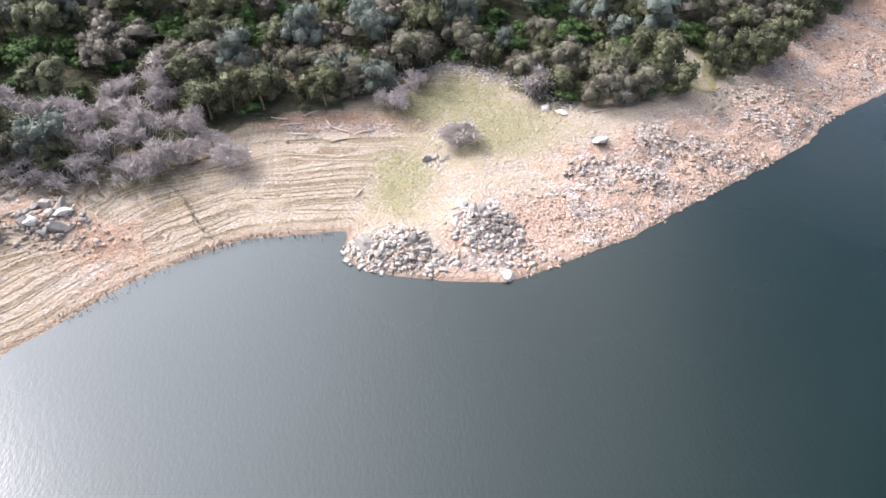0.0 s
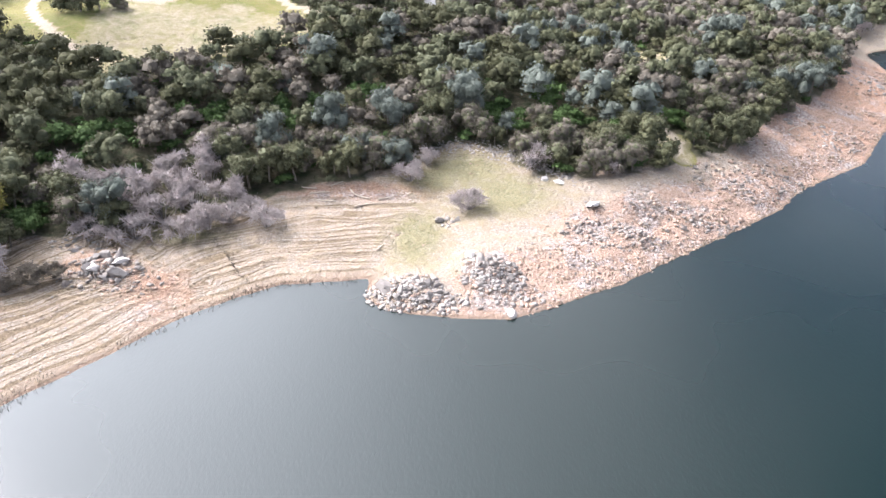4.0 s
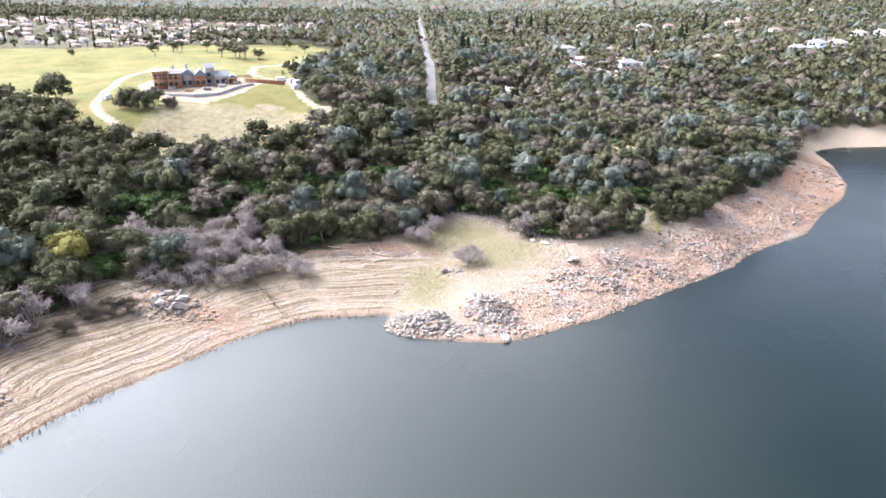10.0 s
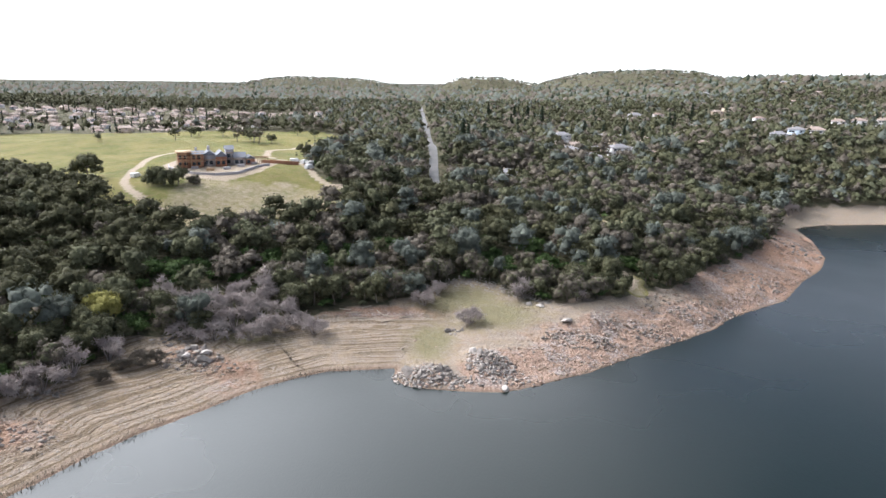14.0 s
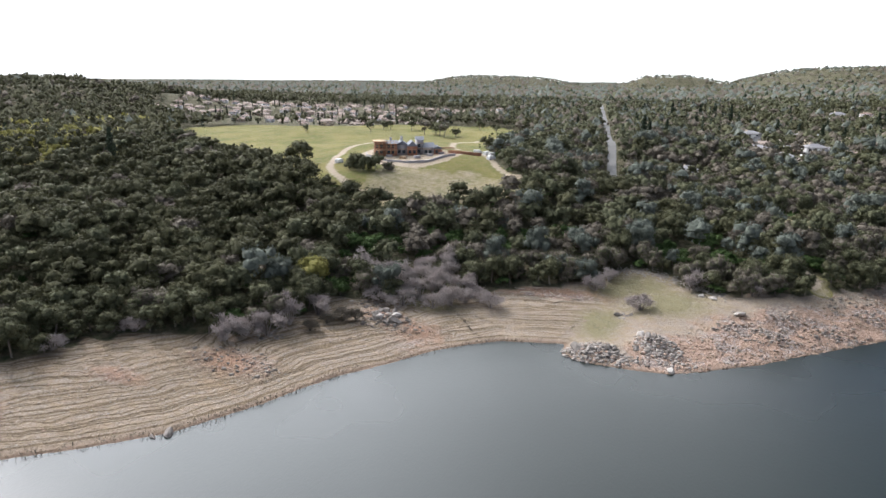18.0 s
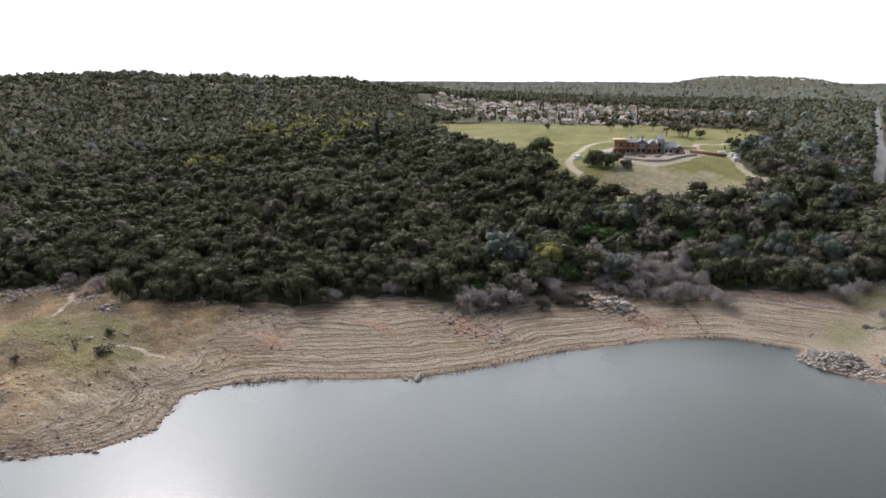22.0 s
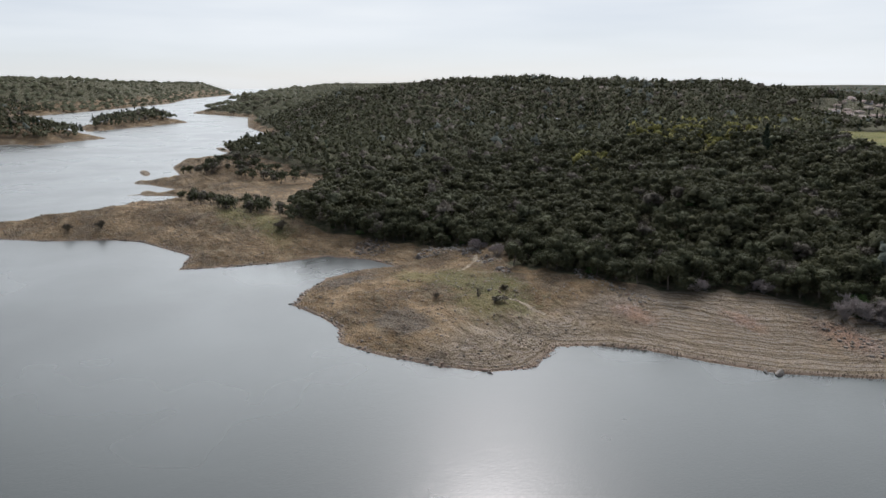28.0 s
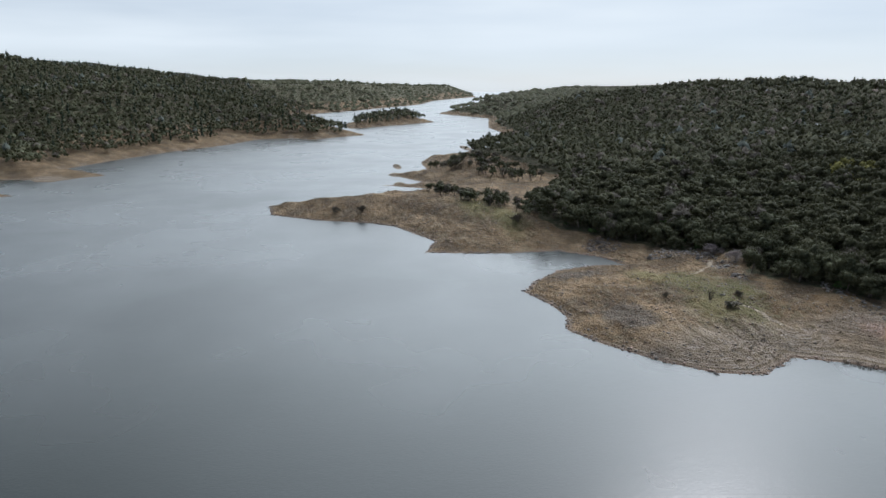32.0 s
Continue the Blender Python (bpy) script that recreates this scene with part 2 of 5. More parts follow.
PEAKS = [(-610, 3300, 46, 240), (154, 3000, 58, 130), (790, 2900, 84, 300)]  # x, y, added height, spread


CLAY = [(-18, 68, 18, 2.8), (-98, -15, 13, 8), (-58, 25, 10, 6), (-142, -56, 11, 6), (-72, 30, 8, 5), (-120, -32, 9, 4)]  # x, y, half widths of lumpy red earth
MOUNDS = [(-5, 25, 1.6, 6), (11, 31, 2.6, 6), (84, 80, 1.5, 10), (-69, 29, 1.2, 6), (-240, -74, 1.6, 8), (-150, -118, 1.2, 16), (-190, -125, 1.8, 18)]  # x, y, height, spread
ISLETS = [(-769, -75, 34, 6, 1.3), (-1000, -127, 9, 4, 2.2), (-600, -166, 22, 4, 1.2), (-543, -172, 10, 6, 1.6), (-488, -172, 14, 5, 1.0), (-570, -440, 40, 16, 3.0)]  # x, y, half lengths, height


def inside(poly, x, y):
    hit = np.zeros(x.shape, bool)
    for (x0, y0), (x1, y1) in zip(poly, poly[1:] + poly[:1]):
        if y0 != y1:
            hit ^= ((y0 > y) != (y1 > y)) & (x < (x1 - x0) * (y - y0) / (y1 - y0) + x0)
    return hit


def distance(line, x, y, closed=False):
    best = np.full(x.shape, 1e9)
    for (x0, y0), (x1, y1) in zip(line, line[1:] + (line[:1] if closed else [])):
        dx, dy = x1 - x0, y1 - y0
        s = np.clip(((x - x0) * dx + (y - y0) * dy) / (dx * dx + dy * dy + 1e-9), 0, 1)
        best = np.minimum(best, (x - x0 - s * dx) ** 2 + (y - y0 - s * dy) ** 2)
    return np.sqrt(best)


def step(v, lo, hi):
    s = np.clip((v - lo) / (hi - lo), 0, 1)
    return s * s * (3 - 2 * s)


WAVES = [(random.uniform(0, 6.28), random.uniform(0, 6.28), random.uniform(0, 6.28)) for _ in range(24)]


def rough(x, y, size):
    """A smooth uneven field of about -1 to 1, with features of the given size in metres."""
    total = 0
    for n, (a, p, q) in enumerate(WAVES[:8]):
        k = 6.28 / size * (0.6 + 0.13 * n)
        total = total + np.sin(k * (x * math.cos(a) + y * math.sin(a)) + p + 1.3 * np.sin(k * 0.6 * (y * math.cos(a) - x * math.sin(a)) + q))
    return total / 4.5


def shore(x, y):
    """Metres inland from the nearest water's edge, below zero in the lake."""
    north, south, isle = inside(NORTH_LAND, x, y), inside(SOUTH_LAND, x, y), inside(ISLAND, x, y)
    d = np.minimum(np.minimum(distance(EAST_SHORE + COVE_SHORE + WEST_SHORE, x, y), distance(SOUTH_BANK, x, y)), distance(ISLAND, x, y, True))
    return np.where(north | south | isle, d, -d)


def height(x, y, d=None):
    x, y = np.asarray(x, float), np.asarray(y, float)
    d = shore(x, y) if d is None else d
    d = d + 0.5 * rough(x, y, 14) * step(abs(d), 0, 8) + (0.12 + 0.2 * step(x, 10, 30)) * rough(x + 31, y, 4)
    top, weight = np.zeros(x.shape), np.zeros(x.shape)
    for hx, hy, hz in HILLS_NEAR + HILLS_FAR + HILLS_OUT:
        w = 1.0 / ((x - hx) ** 2 + (y - hy) ** 2 + 500.0) ** 1.6
        top, weight = top + w * hz, weight + w
    top = top / weight
    far = np.hypot(x, y + 100)
    top = top * (1 + 0.05 * rough(x, y, 160)) + 0.35 * rough(x, y, 23) + 4 * rough(x, y, 900) * step(far, 900, 2000)
    for hx, hy, hz, r in PEAKS:
        top = top + hz * np.exp(-(((x - hx) ** 2 + (y - hy) ** 2) / (2 * r * r)) ** 2)
    slope = 0.13 + 0.17 * step(x, 8, 60) + 0.12 * step(-x, 240, 330)
    bank = d * slope * (1 + 0.12 * rough(x, y, 40)) + 0.0012 * np.maximum(d - 20, 0) ** 2
    k = 1.5
    m = np.clip(0.5 + 0.5 * (top - bank) / (k * 2), 0, 1)
    land = top * (1 - m) + bank * m - k * 2 * m * (1 - m)
    land = land + (0.2 * rough(x + 7, y, 24) + 0.08 * rough(x, y + 3, 8)) * step(d, 1, 12) * step(-x, -10, 150)
    land = land + (0.8 * rough(x, y, 26) + 0.75 * abs(rough(x + 90, y, 13)) + 0.3 * rough(x, y, 6)) * step(d, 1, 7) * step(-x - 0.35 * y, 140, 190) * step(60 - d, 0, 20)
    # level benches cut by the waves of the falling lake, broken here and there
    rise = 0.62 + 0.1 * rough(x, y, 90)
    k = land / rise + 0.12 * rough(x, y, 34) + 0.05 * rough(x + 5, y, 9)
    bench = (np.floor(k) + step(k - np.floor(k), 0.62, 1.0) - k) * rise
    open_bank = step(d, 1, 4) * step(75 - d, 0, 15) * step(16 - land, 0, 5) * step(1500 + x, 0, 300)
    land = land + bench * open_bank * (0.42 + 0.36 * rough(x + 60, y, 35)).clip(0.05, 0.85)
    for hx, hy, rx, ry in CLAY:
        land = land + np.exp(-(((x - hx) / rx) ** 2 + ((y - hy) / ry) ** 2)) * step(d, 0, 3) * (0.7 * abs(rough(x, y, 7)) + 0.35 * rough(x + 11, y, 3.5))
    stony = step(x, 22, 45) * step(230 - y, 0, 25)
    land = land + stony * step(d, 1, 5) * step(34 - d, 0, 8) * (0.55 * abs(rough(x, y, 9)) + 0.35 * rough(x, y + 40, 4.5) + 0.5 * rough(x - 20, y, 17))
    land = np.maximum(land, np.minimum(0.08 * d, 1.5))
    for hx, hy, hz, r in MOUNDS:
        land = land + hz * np.exp(-((x - hx) ** 2 + (y - hy) ** 2) / (r * r)) * step(d, 0, 4)
    z = np.where(d > 0, land, np.maximum(-9, 0.22 * d - 0.05))
    for hx, hy, rx, ry, hz in ISLETS:
        z = np.maximum(z, hz * (1.2 - 1.4 * (((x - hx) / rx) ** 2 + ((y - hy) / ry) ** 2)).clip(-8, 1))
    return z


def spaced(lo, hi, fine_lo, fine_hi, fine, grow):
    """Grid lines: even in the middle, ever wider apart outward."""
    mid = list(np.arange(fine_lo, fine_hi + 0.01, fine))
    left, right, s = [mid[0]], [mid[-1]], fine
    while left[-1] > lo or right[-1] < hi:
        s *= grow
        if left[-1] > lo:
            left.append(left[-1] - s)
        if right[-1] < hi:
            right.append(right[-1] + s)
    return np.array(left[:0:-1] + mid + right[1:])


FIELD = [(-183, 150), (-150, 134), (-134, 122), (-117, 113), (-102, 110), (-86, 114), (-76, 124), (-64, 131), (-52, 137), (-44, 146), (-50, 165), (-78, 205), (-74, 300), (-66, 400), (-120, 500),
         (-190, 435), (-297, 408), (-360, 405), (-330, 290), (-235, 190)]
HOUSING = [(-450, 425), (-355, 418), (-297, 413), (-200, 445), (-165, 560), (-125, 630), (-165, 760), (-330, 740), (-540, 620)]
ROAD = [(-4, 170), (-6, 200), (-9, 296), (-14, 400), (-22, 566), (-34, 805), (-60, 1300)]
TRACK_A = [(-106, 115), (-118, 124), (-126, 131), (-133, 138), (-140, 148), (-149, 178), (-154, 208), (-153, 240), (-138, 262), (-122, 262)]
TRACK_B = [(-45, 162), (-55, 167), (-63, 178), (-68, 192), (-81, 222), (-100, 236), (-112, 290), (-98, 350), (-80, 385)]
TERRACE = [(-128, 170), (-115, 158), (-100, 158), (-87, 174), (-84, 200), (-105, 222), (-134, 214), (-138, 190)]
CLEARINGS = [(70, 147, 10), (77, 150, 7), (66, 91, 6), (67, 84, 5), (-311, 200, 30), (-300, 225, 22), (-270, 150, 8), (110, 560, 22), (60, 470, 16), (-444, 255, 13), (-392, 303, 13),
             (-291, 123, 8), (-426, 198, 11), (-408, 356, 13), (-323, 72, 7), (-389, 72, 8), (-352, 125, 13), (-340, 150, 13)]


HOUSES = [(6, 287, 403, -25), (5, 271, 401, -25), (4, 256, 397, -20), (3, 194, 388, -15), (7, 112, 364, 0), (4, 135, 447, 10), (4, 34, 238, -10), (7, 6, 241, 0), (3, 184, 487, 0), (4, 96, 445, 10), (3, 287, 611, 0), (2, 462, 810, 10),
          (3, 408, 738, -10), (6, 378, 539, -20), (6, 398, 539, -30), (2, 451, 687, 0)]
HOUSES += [(6, 430, 552, -20), (2, 314, 569, 0), (3, 242, 539, 0), (0, 209, 520, 10), (4, 200, 612, 0), (2, 226, 616, 0), (7, 121, 531, 0), (4, 120, 342, 10), (3, 278, 561, 0), (0, 170, 560, 0), (7, 150, 470, 20), (0, 105, 410, 0),
           (3, 310, 640, 10), (1, 430, 770, 0), (2, 345, 660, 0), (7, 70, 480, 0), (0, 40, 560, 10), (4, -560, 210, 20), (7, -700, 250, 40), (0, -640, 330, 30), (4, -820, 230, 10), (7, -500, 172, 30)]

HOUSES += [(0, 87, 399, -20), (3, 93, 370, 10), (7, 96, 319, -10), (1, 104, 305, 20), (4, 82, 325, -20), (3, 140, 435, 10), (0, 119, 463, -10), (3, 161, 416, 20), (7, 283, 763, -20), (1, 374, 969, 10), (4, 442, 1086, -10), (3, 412, 939, 20), (0, 487, 1051, -20), (3, 537, 1068, 10), (7, 665, 1282, -10), (1, 747, 1383, 20), (4, 381, 732, -20), (3, 519, 858, 10), (0, 140, 333, -10), (3, 354, 725, 20), (7, 128, 348, -20), (1, 87, 484, 10)]


def grid_mesh(name, xs, ys, zs):
    me = bpy.data.meshes.new(name)
    nx, ny = len(xs), len(ys)
    gx, gy = np.meshgrid(xs, ys)
    co = np.stack([gx.ravel(), gy.ravel(), zs.ravel()], 1)
    i = (np.arange(ny - 1)[:, None] * nx + np.arange(nx - 1)).ravel()
    quads = np.stack([i, i + 1, i + nx + 1, i + nx], 1)
    fill(me, co, quads)
    return me


def fill(me, co, quads, slots=None, smooth=True):
    """Puts vertices and four-sided faces into a mesh."""
    me.vertices.add(len(co))
    me.vertices.foreach_set("co", np.asarray(co, np.float32).ravel())
    me.loops.add(quads.size)
    me.loops.foreach_set("vertex_index", np.asarray(quads, np.int32).ravel())
    me.polygons.add(len(quads))
    me.polygons.foreach_set("loop_start", np.arange(0, quads.size, 4, dtype=np.int32))
    if slots is not None:
        me.polygons.foreach_set("material_index", np.asarray(slots, np.int32))
    if smooth:
        me.polygons.foreach_set("use_smooth", np.ones(len(quads), bool))
    me.update(calc_edges=True)


xs = spaced(-5200, 5200, -285, 125, 1.35, 1.035)
ys = spaced(-5200, 5200, -160, 105, 1.35, 1.035)
gx, gy = np.meshgrid(xs, ys)
gd = shore(gx, gy)
gz = height(gx, gy, gd)
ground = new("ground", grid_mesh("ground", xs, ys, gz))
tagged(ground, "dry reddish lake shore rising to grassy wooded hills", "ground", kind="structure")


def field_attribute(me, name, values):
    me.attributes.new(name, "FLOAT", "POINT").data.foreach_set("value", np.asarray(values, np.float32).ravel())


in_woods = inside(WOODS, gx, gy)
wood_depth = np.where(in_woods, 1, -1) * distance(FOREST_EDGE + FOREST_WEST, gx, gy)
south_depth = np.where(inside(SOUTH_LAND, gx, gy) | inside(ISLAND, gx, gy), gd, 0)
litter = np.maximum(step(wood_depth + 3 * rough(gx, gy, 12), -3, 4), step(south_depth, 50, 90))
meadow = np.where(inside(FIELD, gx, gy), 1.0, 0.0)
for cx, cy, cr in CLEARINGS:
    meadow = np.maximum(meadow, step(cr * 1.3 - np.hypot(gx - cx, gy - cy), 0, 4))
GRASS_SPOTS = [(16, 64, 17, 13), (-4, 46, 8, 14), (8, 76, 14, 10), (-180, -87, 24, 12), (-168, -97, 12, 7), (-200, -92, 13, 15), (-208, -102, 12, 8), (-190, -92, 12, 8), (-184, -78, 14, 6), (-166, -88, 12, 7), (-340, -142, 30, 10), (-310, -132, 25, 9), (-60, 45, 12, 5), (0, 72, 10, 8)]
turf = np.zeros(gx.shape)
for cx, cy, rx_, ry_ in GRASS_SPOTS:
    turf = np.maximum(turf, np.exp(-(((gx - cx) / rx_) ** 2 + ((gy - cy) / ry_) ** 2) * 1.2))
red = np.maximum(step(gx, -6, 14) * step(52 - gy + 0.4 * gx, 0, 8) * step(22 - gd + 7 * rough(gx, gy, 20), -8, 10), np.exp(-(((gx + 22) / 26) ** 2 + ((gy - 66) / 4) ** 2)))
red = np.maximum(red, step(gx, 60, 120) * step(40 - gd, 0, 15)) * step(225 - gy, 0, 25)
red = np.maximum(red, 0.6 * np.exp(-(((gx + 56) / 10) ** 2 + ((gy - 20) / 12) ** 2)))
bare = np.zeros(gx.shape)
for cx, cy, rx_, ry_ in [(-92, 150, 3, 7), (-73, 160, 9, 7), (-72, 142, 8, 6), (-106, 126, 9, 4), (-84, 132, 9, 7), (-62, 146, 5, 4)]:
    bare = np.maximum(bare, 0.62 * np.exp(-(((gx - cx) / rx_) ** 2 + ((gy - cy) / ry_) ** 2)))
for line, w in ((TRACK_A, 1.9), (TRACK_B, 2.0), ([(66, 98), (68, 90), (66, 84)], 1.0), ([(-226, -66), (-216, -72), (-206, -84)], 0.8), ([(-170, -84), (-163, -82), (-154, -80)], 0.8)):
    bare = np.maximum(bare, step(w * 1.4 - distance(line, gx, gy), 0, w * 0.8))
bare = np.maximum(bare, 0.52 * meadow * step(172 - gy, 0, 20) * step(gx, -125, -110))
bare = np.maximum(bare, step(3 - np.where(inside(TERRACE, gx, gy), 0, distance(TERRACE, gx, gy, True)), 0, 3))
clay = np.zeros(gx.shape)
for cx, cy, rx_, ry_ in CLAY:
    clay = np.maximum(clay, 0.8 * np.exp(-(((gx - cx) / rx_) ** 2 + ((gy - cy) / ry_) ** 2)))
red = np.maximum(red, clay)
brown = step(-gx - 0.15 * gy, 150, 182) * step(gd, 0, 3)
brown = np.maximum(brown, step(-gx - 0.3 * gy, 55, 100) * (0.16 + 0.3 * rough(gx, gy, 30)) * step(gd, 2, 9))
brown = np.maximum(brown, 0.75 * south_depth.clip(0, 1))
strand = step(-gx + 0.5 * (gy - 40), -2, 14) * (1 - 0.8 * turf) * (1 - 0.6 * step(-gx - 0.15 * gy, 150, 180) * step(240 + gx, 0, 12))
rill = np.exp(-(((gx + 146) / 17) ** 2 + ((gy + 99) / 16) ** 2))
gravel = np.maximum(np.exp(-(((gx + 168) / 12) ** 2 + ((gy + 124) / 9) ** 2)), 0.8 * np.exp(-(((gx + 222) / 12) ** 2 + ((gy + 124) / 12) ** 2)))
for nm, val in (("rill", rill), ("gravel", gravel), ("litter", litter), ("meadow", meadow), ("turf", turf), ("red", red), ("bare", bare), ("brown", brown), ("strand", strand), ("clay", clay)):
    field_attribute(ground.data, nm, val)

g = Mat("shore_soil_and_grass", 0.95, 0.15)
p = g.pos()
grit, fine, mid, broad = g.noise(9.0, 3, 0.7), g.noise(2.2, 6, 0.7), g.noise(0.35, 5, 0.65), g.noise(0.05, 3)
clods = g.node("ShaderNodeTexVoronoi", {"Vector": p, "Scale": 1.3, "Randomness": 1.0}, feature="F1").outputs["Distance"]
cracks = g.ramp(g.node("ShaderNodeTexVoronoi", {"Vector": g.node("ShaderNodeVectorMath", {0: p, 1: g.node("ShaderNodeTexNoise", {"Vector": p, "Scale": 0.6, "Detail": 3.0}).outputs["Color"]}, operation="ADD").outputs[0], "Scale": 0.45}, feature="DISTANCE_TO_EDGE").outputs["Distance"], 0.0, 0.05)
speck = g.ramp(fine, 0.3, 0.72)
sand = g.mix(speck, (0.1548, 0.1206, 0.0891), (0.4023, 0.3438, 0.2826))
sand = g.mix(g.ramp(mid, 0.4, 0.72), sand, (0.32, 0.245, 0.175))
# strand lines left by the falling lake, level all round
zz = g.node("ShaderNodeSeparateXYZ", {0: p}).outputs[2]
east = g.node("ShaderNodeSeparateXYZ", {0: p}).outputs[0]
wob = g.math("ADD", zz, g.math("MULTIPLY", g.noise(0.05, 2), 0.2))
line1 = g.node("ShaderNodeTexNoise", {"W": g.math("MULTIPLY", wob, 3.6), "Scale": 1.0, "Detail": 2.0, "Roughness": 0.6}, noise_dimensions="1D").outputs["Fac"]
line2 = g.node("ShaderNodeTexNoise", {"W": g.math("MULTIPLY", wob, 9.0), "Scale": 1.0, "Detail": 2.0, "Roughness": 0.6}, noise_dimensions="1D").outputs["Fac"]
lines = g.math("MULTIPLY", g.ramp(g.math("ADD", g.math("MULTIPLY", line1, 0.6), g.math("MULTIPLY", line2, 0.45)), 0.525, 0.57), g.math("MULTIPLY", g.ramp(g.math("MULTIPLY_ADD", g.ramp(east, -40.0, -80.0), 0.16, g.noise(0.06, 5, 0.65)), 0.38, 0.56), g.attr("strand")))
sand = g.mix(g.math("MULTIPLY", lines, 0.85), sand, g.mix(speck, (0.08, 0.057, 0.032), (0.22, 0.162, 0.1)))
redsoil = g.mix(speck, (0.207, 0.129, 0.09), (0.459, 0.342, 0.27))
chips = g.node("ShaderNodeTexVoronoi", {"Vector": p, "Scale": 1.9, "Randomness": 1.0}, feature="F1")
chip_tone = g.node("ShaderNodeSeparateXYZ", {0: chips.outputs["Color"]}).outputs[0]
redsoil = g.mix(g.ramp(g.noise(0.11, 5, 0.7), 0.48, 0.56), redsoil, g.mix(chip_tone, (0.12, 0.1, 0.09), (0.44, 0.385, 0.35)))
redsoil = g.mix(g.math("MULTIPLY", g.math("SUBTRACT", 1.0, cracks), 0.55), redsoil, (0.2, 0.1, 0.06))
orange = g.math("MAXIMUM", g.math("MULTIPLY", g.ramp(east, 85.0, 150.0), g.ramp(g.noise(0.07, 4), 0.35, 0.55)), g.attr("clay"))
redsoil = g.mix(g.math("MULTIPLY", orange, 0.8), redsoil, g.mix(speck, (0.2, 0.1, 0.06), (0.46, 0.29, 0.195)))
redsoil = g.mix(g.math("MULTIPLY", g.ramp(line1, 0.5, 0.58), 0.3), redsoil, g.mix(speck, (0.14, 0.085, 0.06), (0.3, 0.2, 0.15)))
brownsoil = g.mix(speck, (0.088, 0.055, 0.027), (0.3, 0.195, 0.1))
brownsoil = g.mix(g.ramp(mid, 0.45, 0.65), brownsoil, (0.13, 0.1, 0.06))
mottle = g.noise(0.05, 7, 0.66)
brownsoil = g.mix(g.math("MULTIPLY", g.ramp(mottle, 0.49, 0.6), 0.7), brownsoil, g.mix(speck, (0.24, 0.15, 0.078), (0.48, 0.345, 0.21)))
brownsoil = g.mix(g.math("MULTIPLY", g.ramp(mottle, 0.48, 0.39), 0.6), brownsoil, g.mix(speck, (0.045, 0.034, 0.024), (0.13, 0.1, 0.075)))
brownsoil = g.mix(g.math("MULTIPLY", lines, 0.8), brownsoil, g.mix(speck, (0.07, 0.05, 0.03), (0.2, 0.15, 0.1)))
brownsoil = g.mix(g.math("MULTIPLY", g.ramp(g.noise(0.16, 5, 0.7), 0.54, 0.64), 0.45), brownsoil, g.mix(speck, (0.2, 0.15, 0.095), (0.4, 0.32, 0.22)))
# pale rills washed out of the flank of the flat point, and a dark patch of gravel
flow = g.node("ShaderNodeMapping", {"Vector": p, "Rotation": (0, 0, -0.25), "Scale": (0.09, 0.55, 0.1)}).outputs[0]
rills = g.math("MULTIPLY", g.ramp(g.noise(1.0, 3, 0.6, flow), 0.45, 0.6), g.attr("rill"))
brownsoil = g.mix(g.math("MULTIPLY", g.attr("rill"), 0.45), brownsoil, g.mix(speck, (0.2, 0.15, 0.095), (0.42, 0.34, 0.235)))
brownsoil = g.mix(rills, brownsoil, g.mix(speck, (0.3, 0.235, 0.165), (0.52, 0.44, 0.33)))
brownsoil = g.mix(g.math("MULTIPLY", g.ramp(g.math("ADD", g.attr("gravel"), g.math("MULTIPLY", mid, 0.5)), 0.55, 0.85), 0.75), brownsoil, g.mix(chip_tone, (0.05, 0.043, 0.036), (0.17, 0.145, 0.12)))
uneven = g.math("SUBTRACT", g.math("MULTIPLY", mid, 1.4), 0.7)
base = g.mix(g.ramp(g.math("ADD", g.attr("red"), uneven), 0.2, 0.7), sand, redsoil)
base = g.mix(g.ramp(g.math("ADD", g.attr("brown"), g.math("MULTIPLY", uneven, 0.6)), 0.15, 0.7), base, brownsoil)
grass = g.mix(speck, (0.07, 0.08, 0.02), (0.18, 0.175, 0.065))
base = g.mix(g.math("MULTIPLY", g.ramp(g.math("ADD", g.attr("turf"), uneven), 0.1, 0.8), 0.6), base, grass)
litter_c = g.mix(g.ramp(mid, 0.3, 0.7), (0.035, 0.05, 0.02), (0.14, 0.115, 0.075))
base = g.mix(g.ramp(g.math("ADD", g.attr("litter"), g.math("MULTIPLY", uneven, 0.5)), 0.4, 0.65), base, litter_c)
lawn = g.mix(g.ramp(broad, 0.35, 0.65), (0.115, 0.13, 0.03), (0.215, 0.19, 0.06))
lawn = g.mix(g.math("MULTIPLY", g.ramp(mid, 0.45, 0.75), 0.7), lawn, (0.25, 0.19, 0.1))
lawn = g.mix(g.math("MULTIPLY", speck, 0.3), lawn, (0.08, 0.09, 0.03))
base = g.mix(g.ramp(g.attr("meadow"), 0.4, 0.6), base, lawn)
base = g.mix(g.ramp(g.math("ADD", g.attr("bare"), g.math("MULTIPLY", uneven, 0.5)), 0.3, 0.75), base, g.mix(speck, (0.299, 0.238, 0.172), (0.458, 0.387, 0.299)))
wet = g.ramp(g.math("ADD", zz, g.math("MULTIPLY", mid, 0.3)), 0.2, 0.5)
base = g.mix(g.math("SUBTRACT", 1.0, wet), base, (0.2, 0.14, 0.1))
base = g.mix(g.math("MULTIPLY", g.ramp(grit, 0.5, 0.7), 0.45), base, (0.13, 0.1, 0.075))
g.colour(base)
crumb = g.noise(1.0, 5, 0.7)
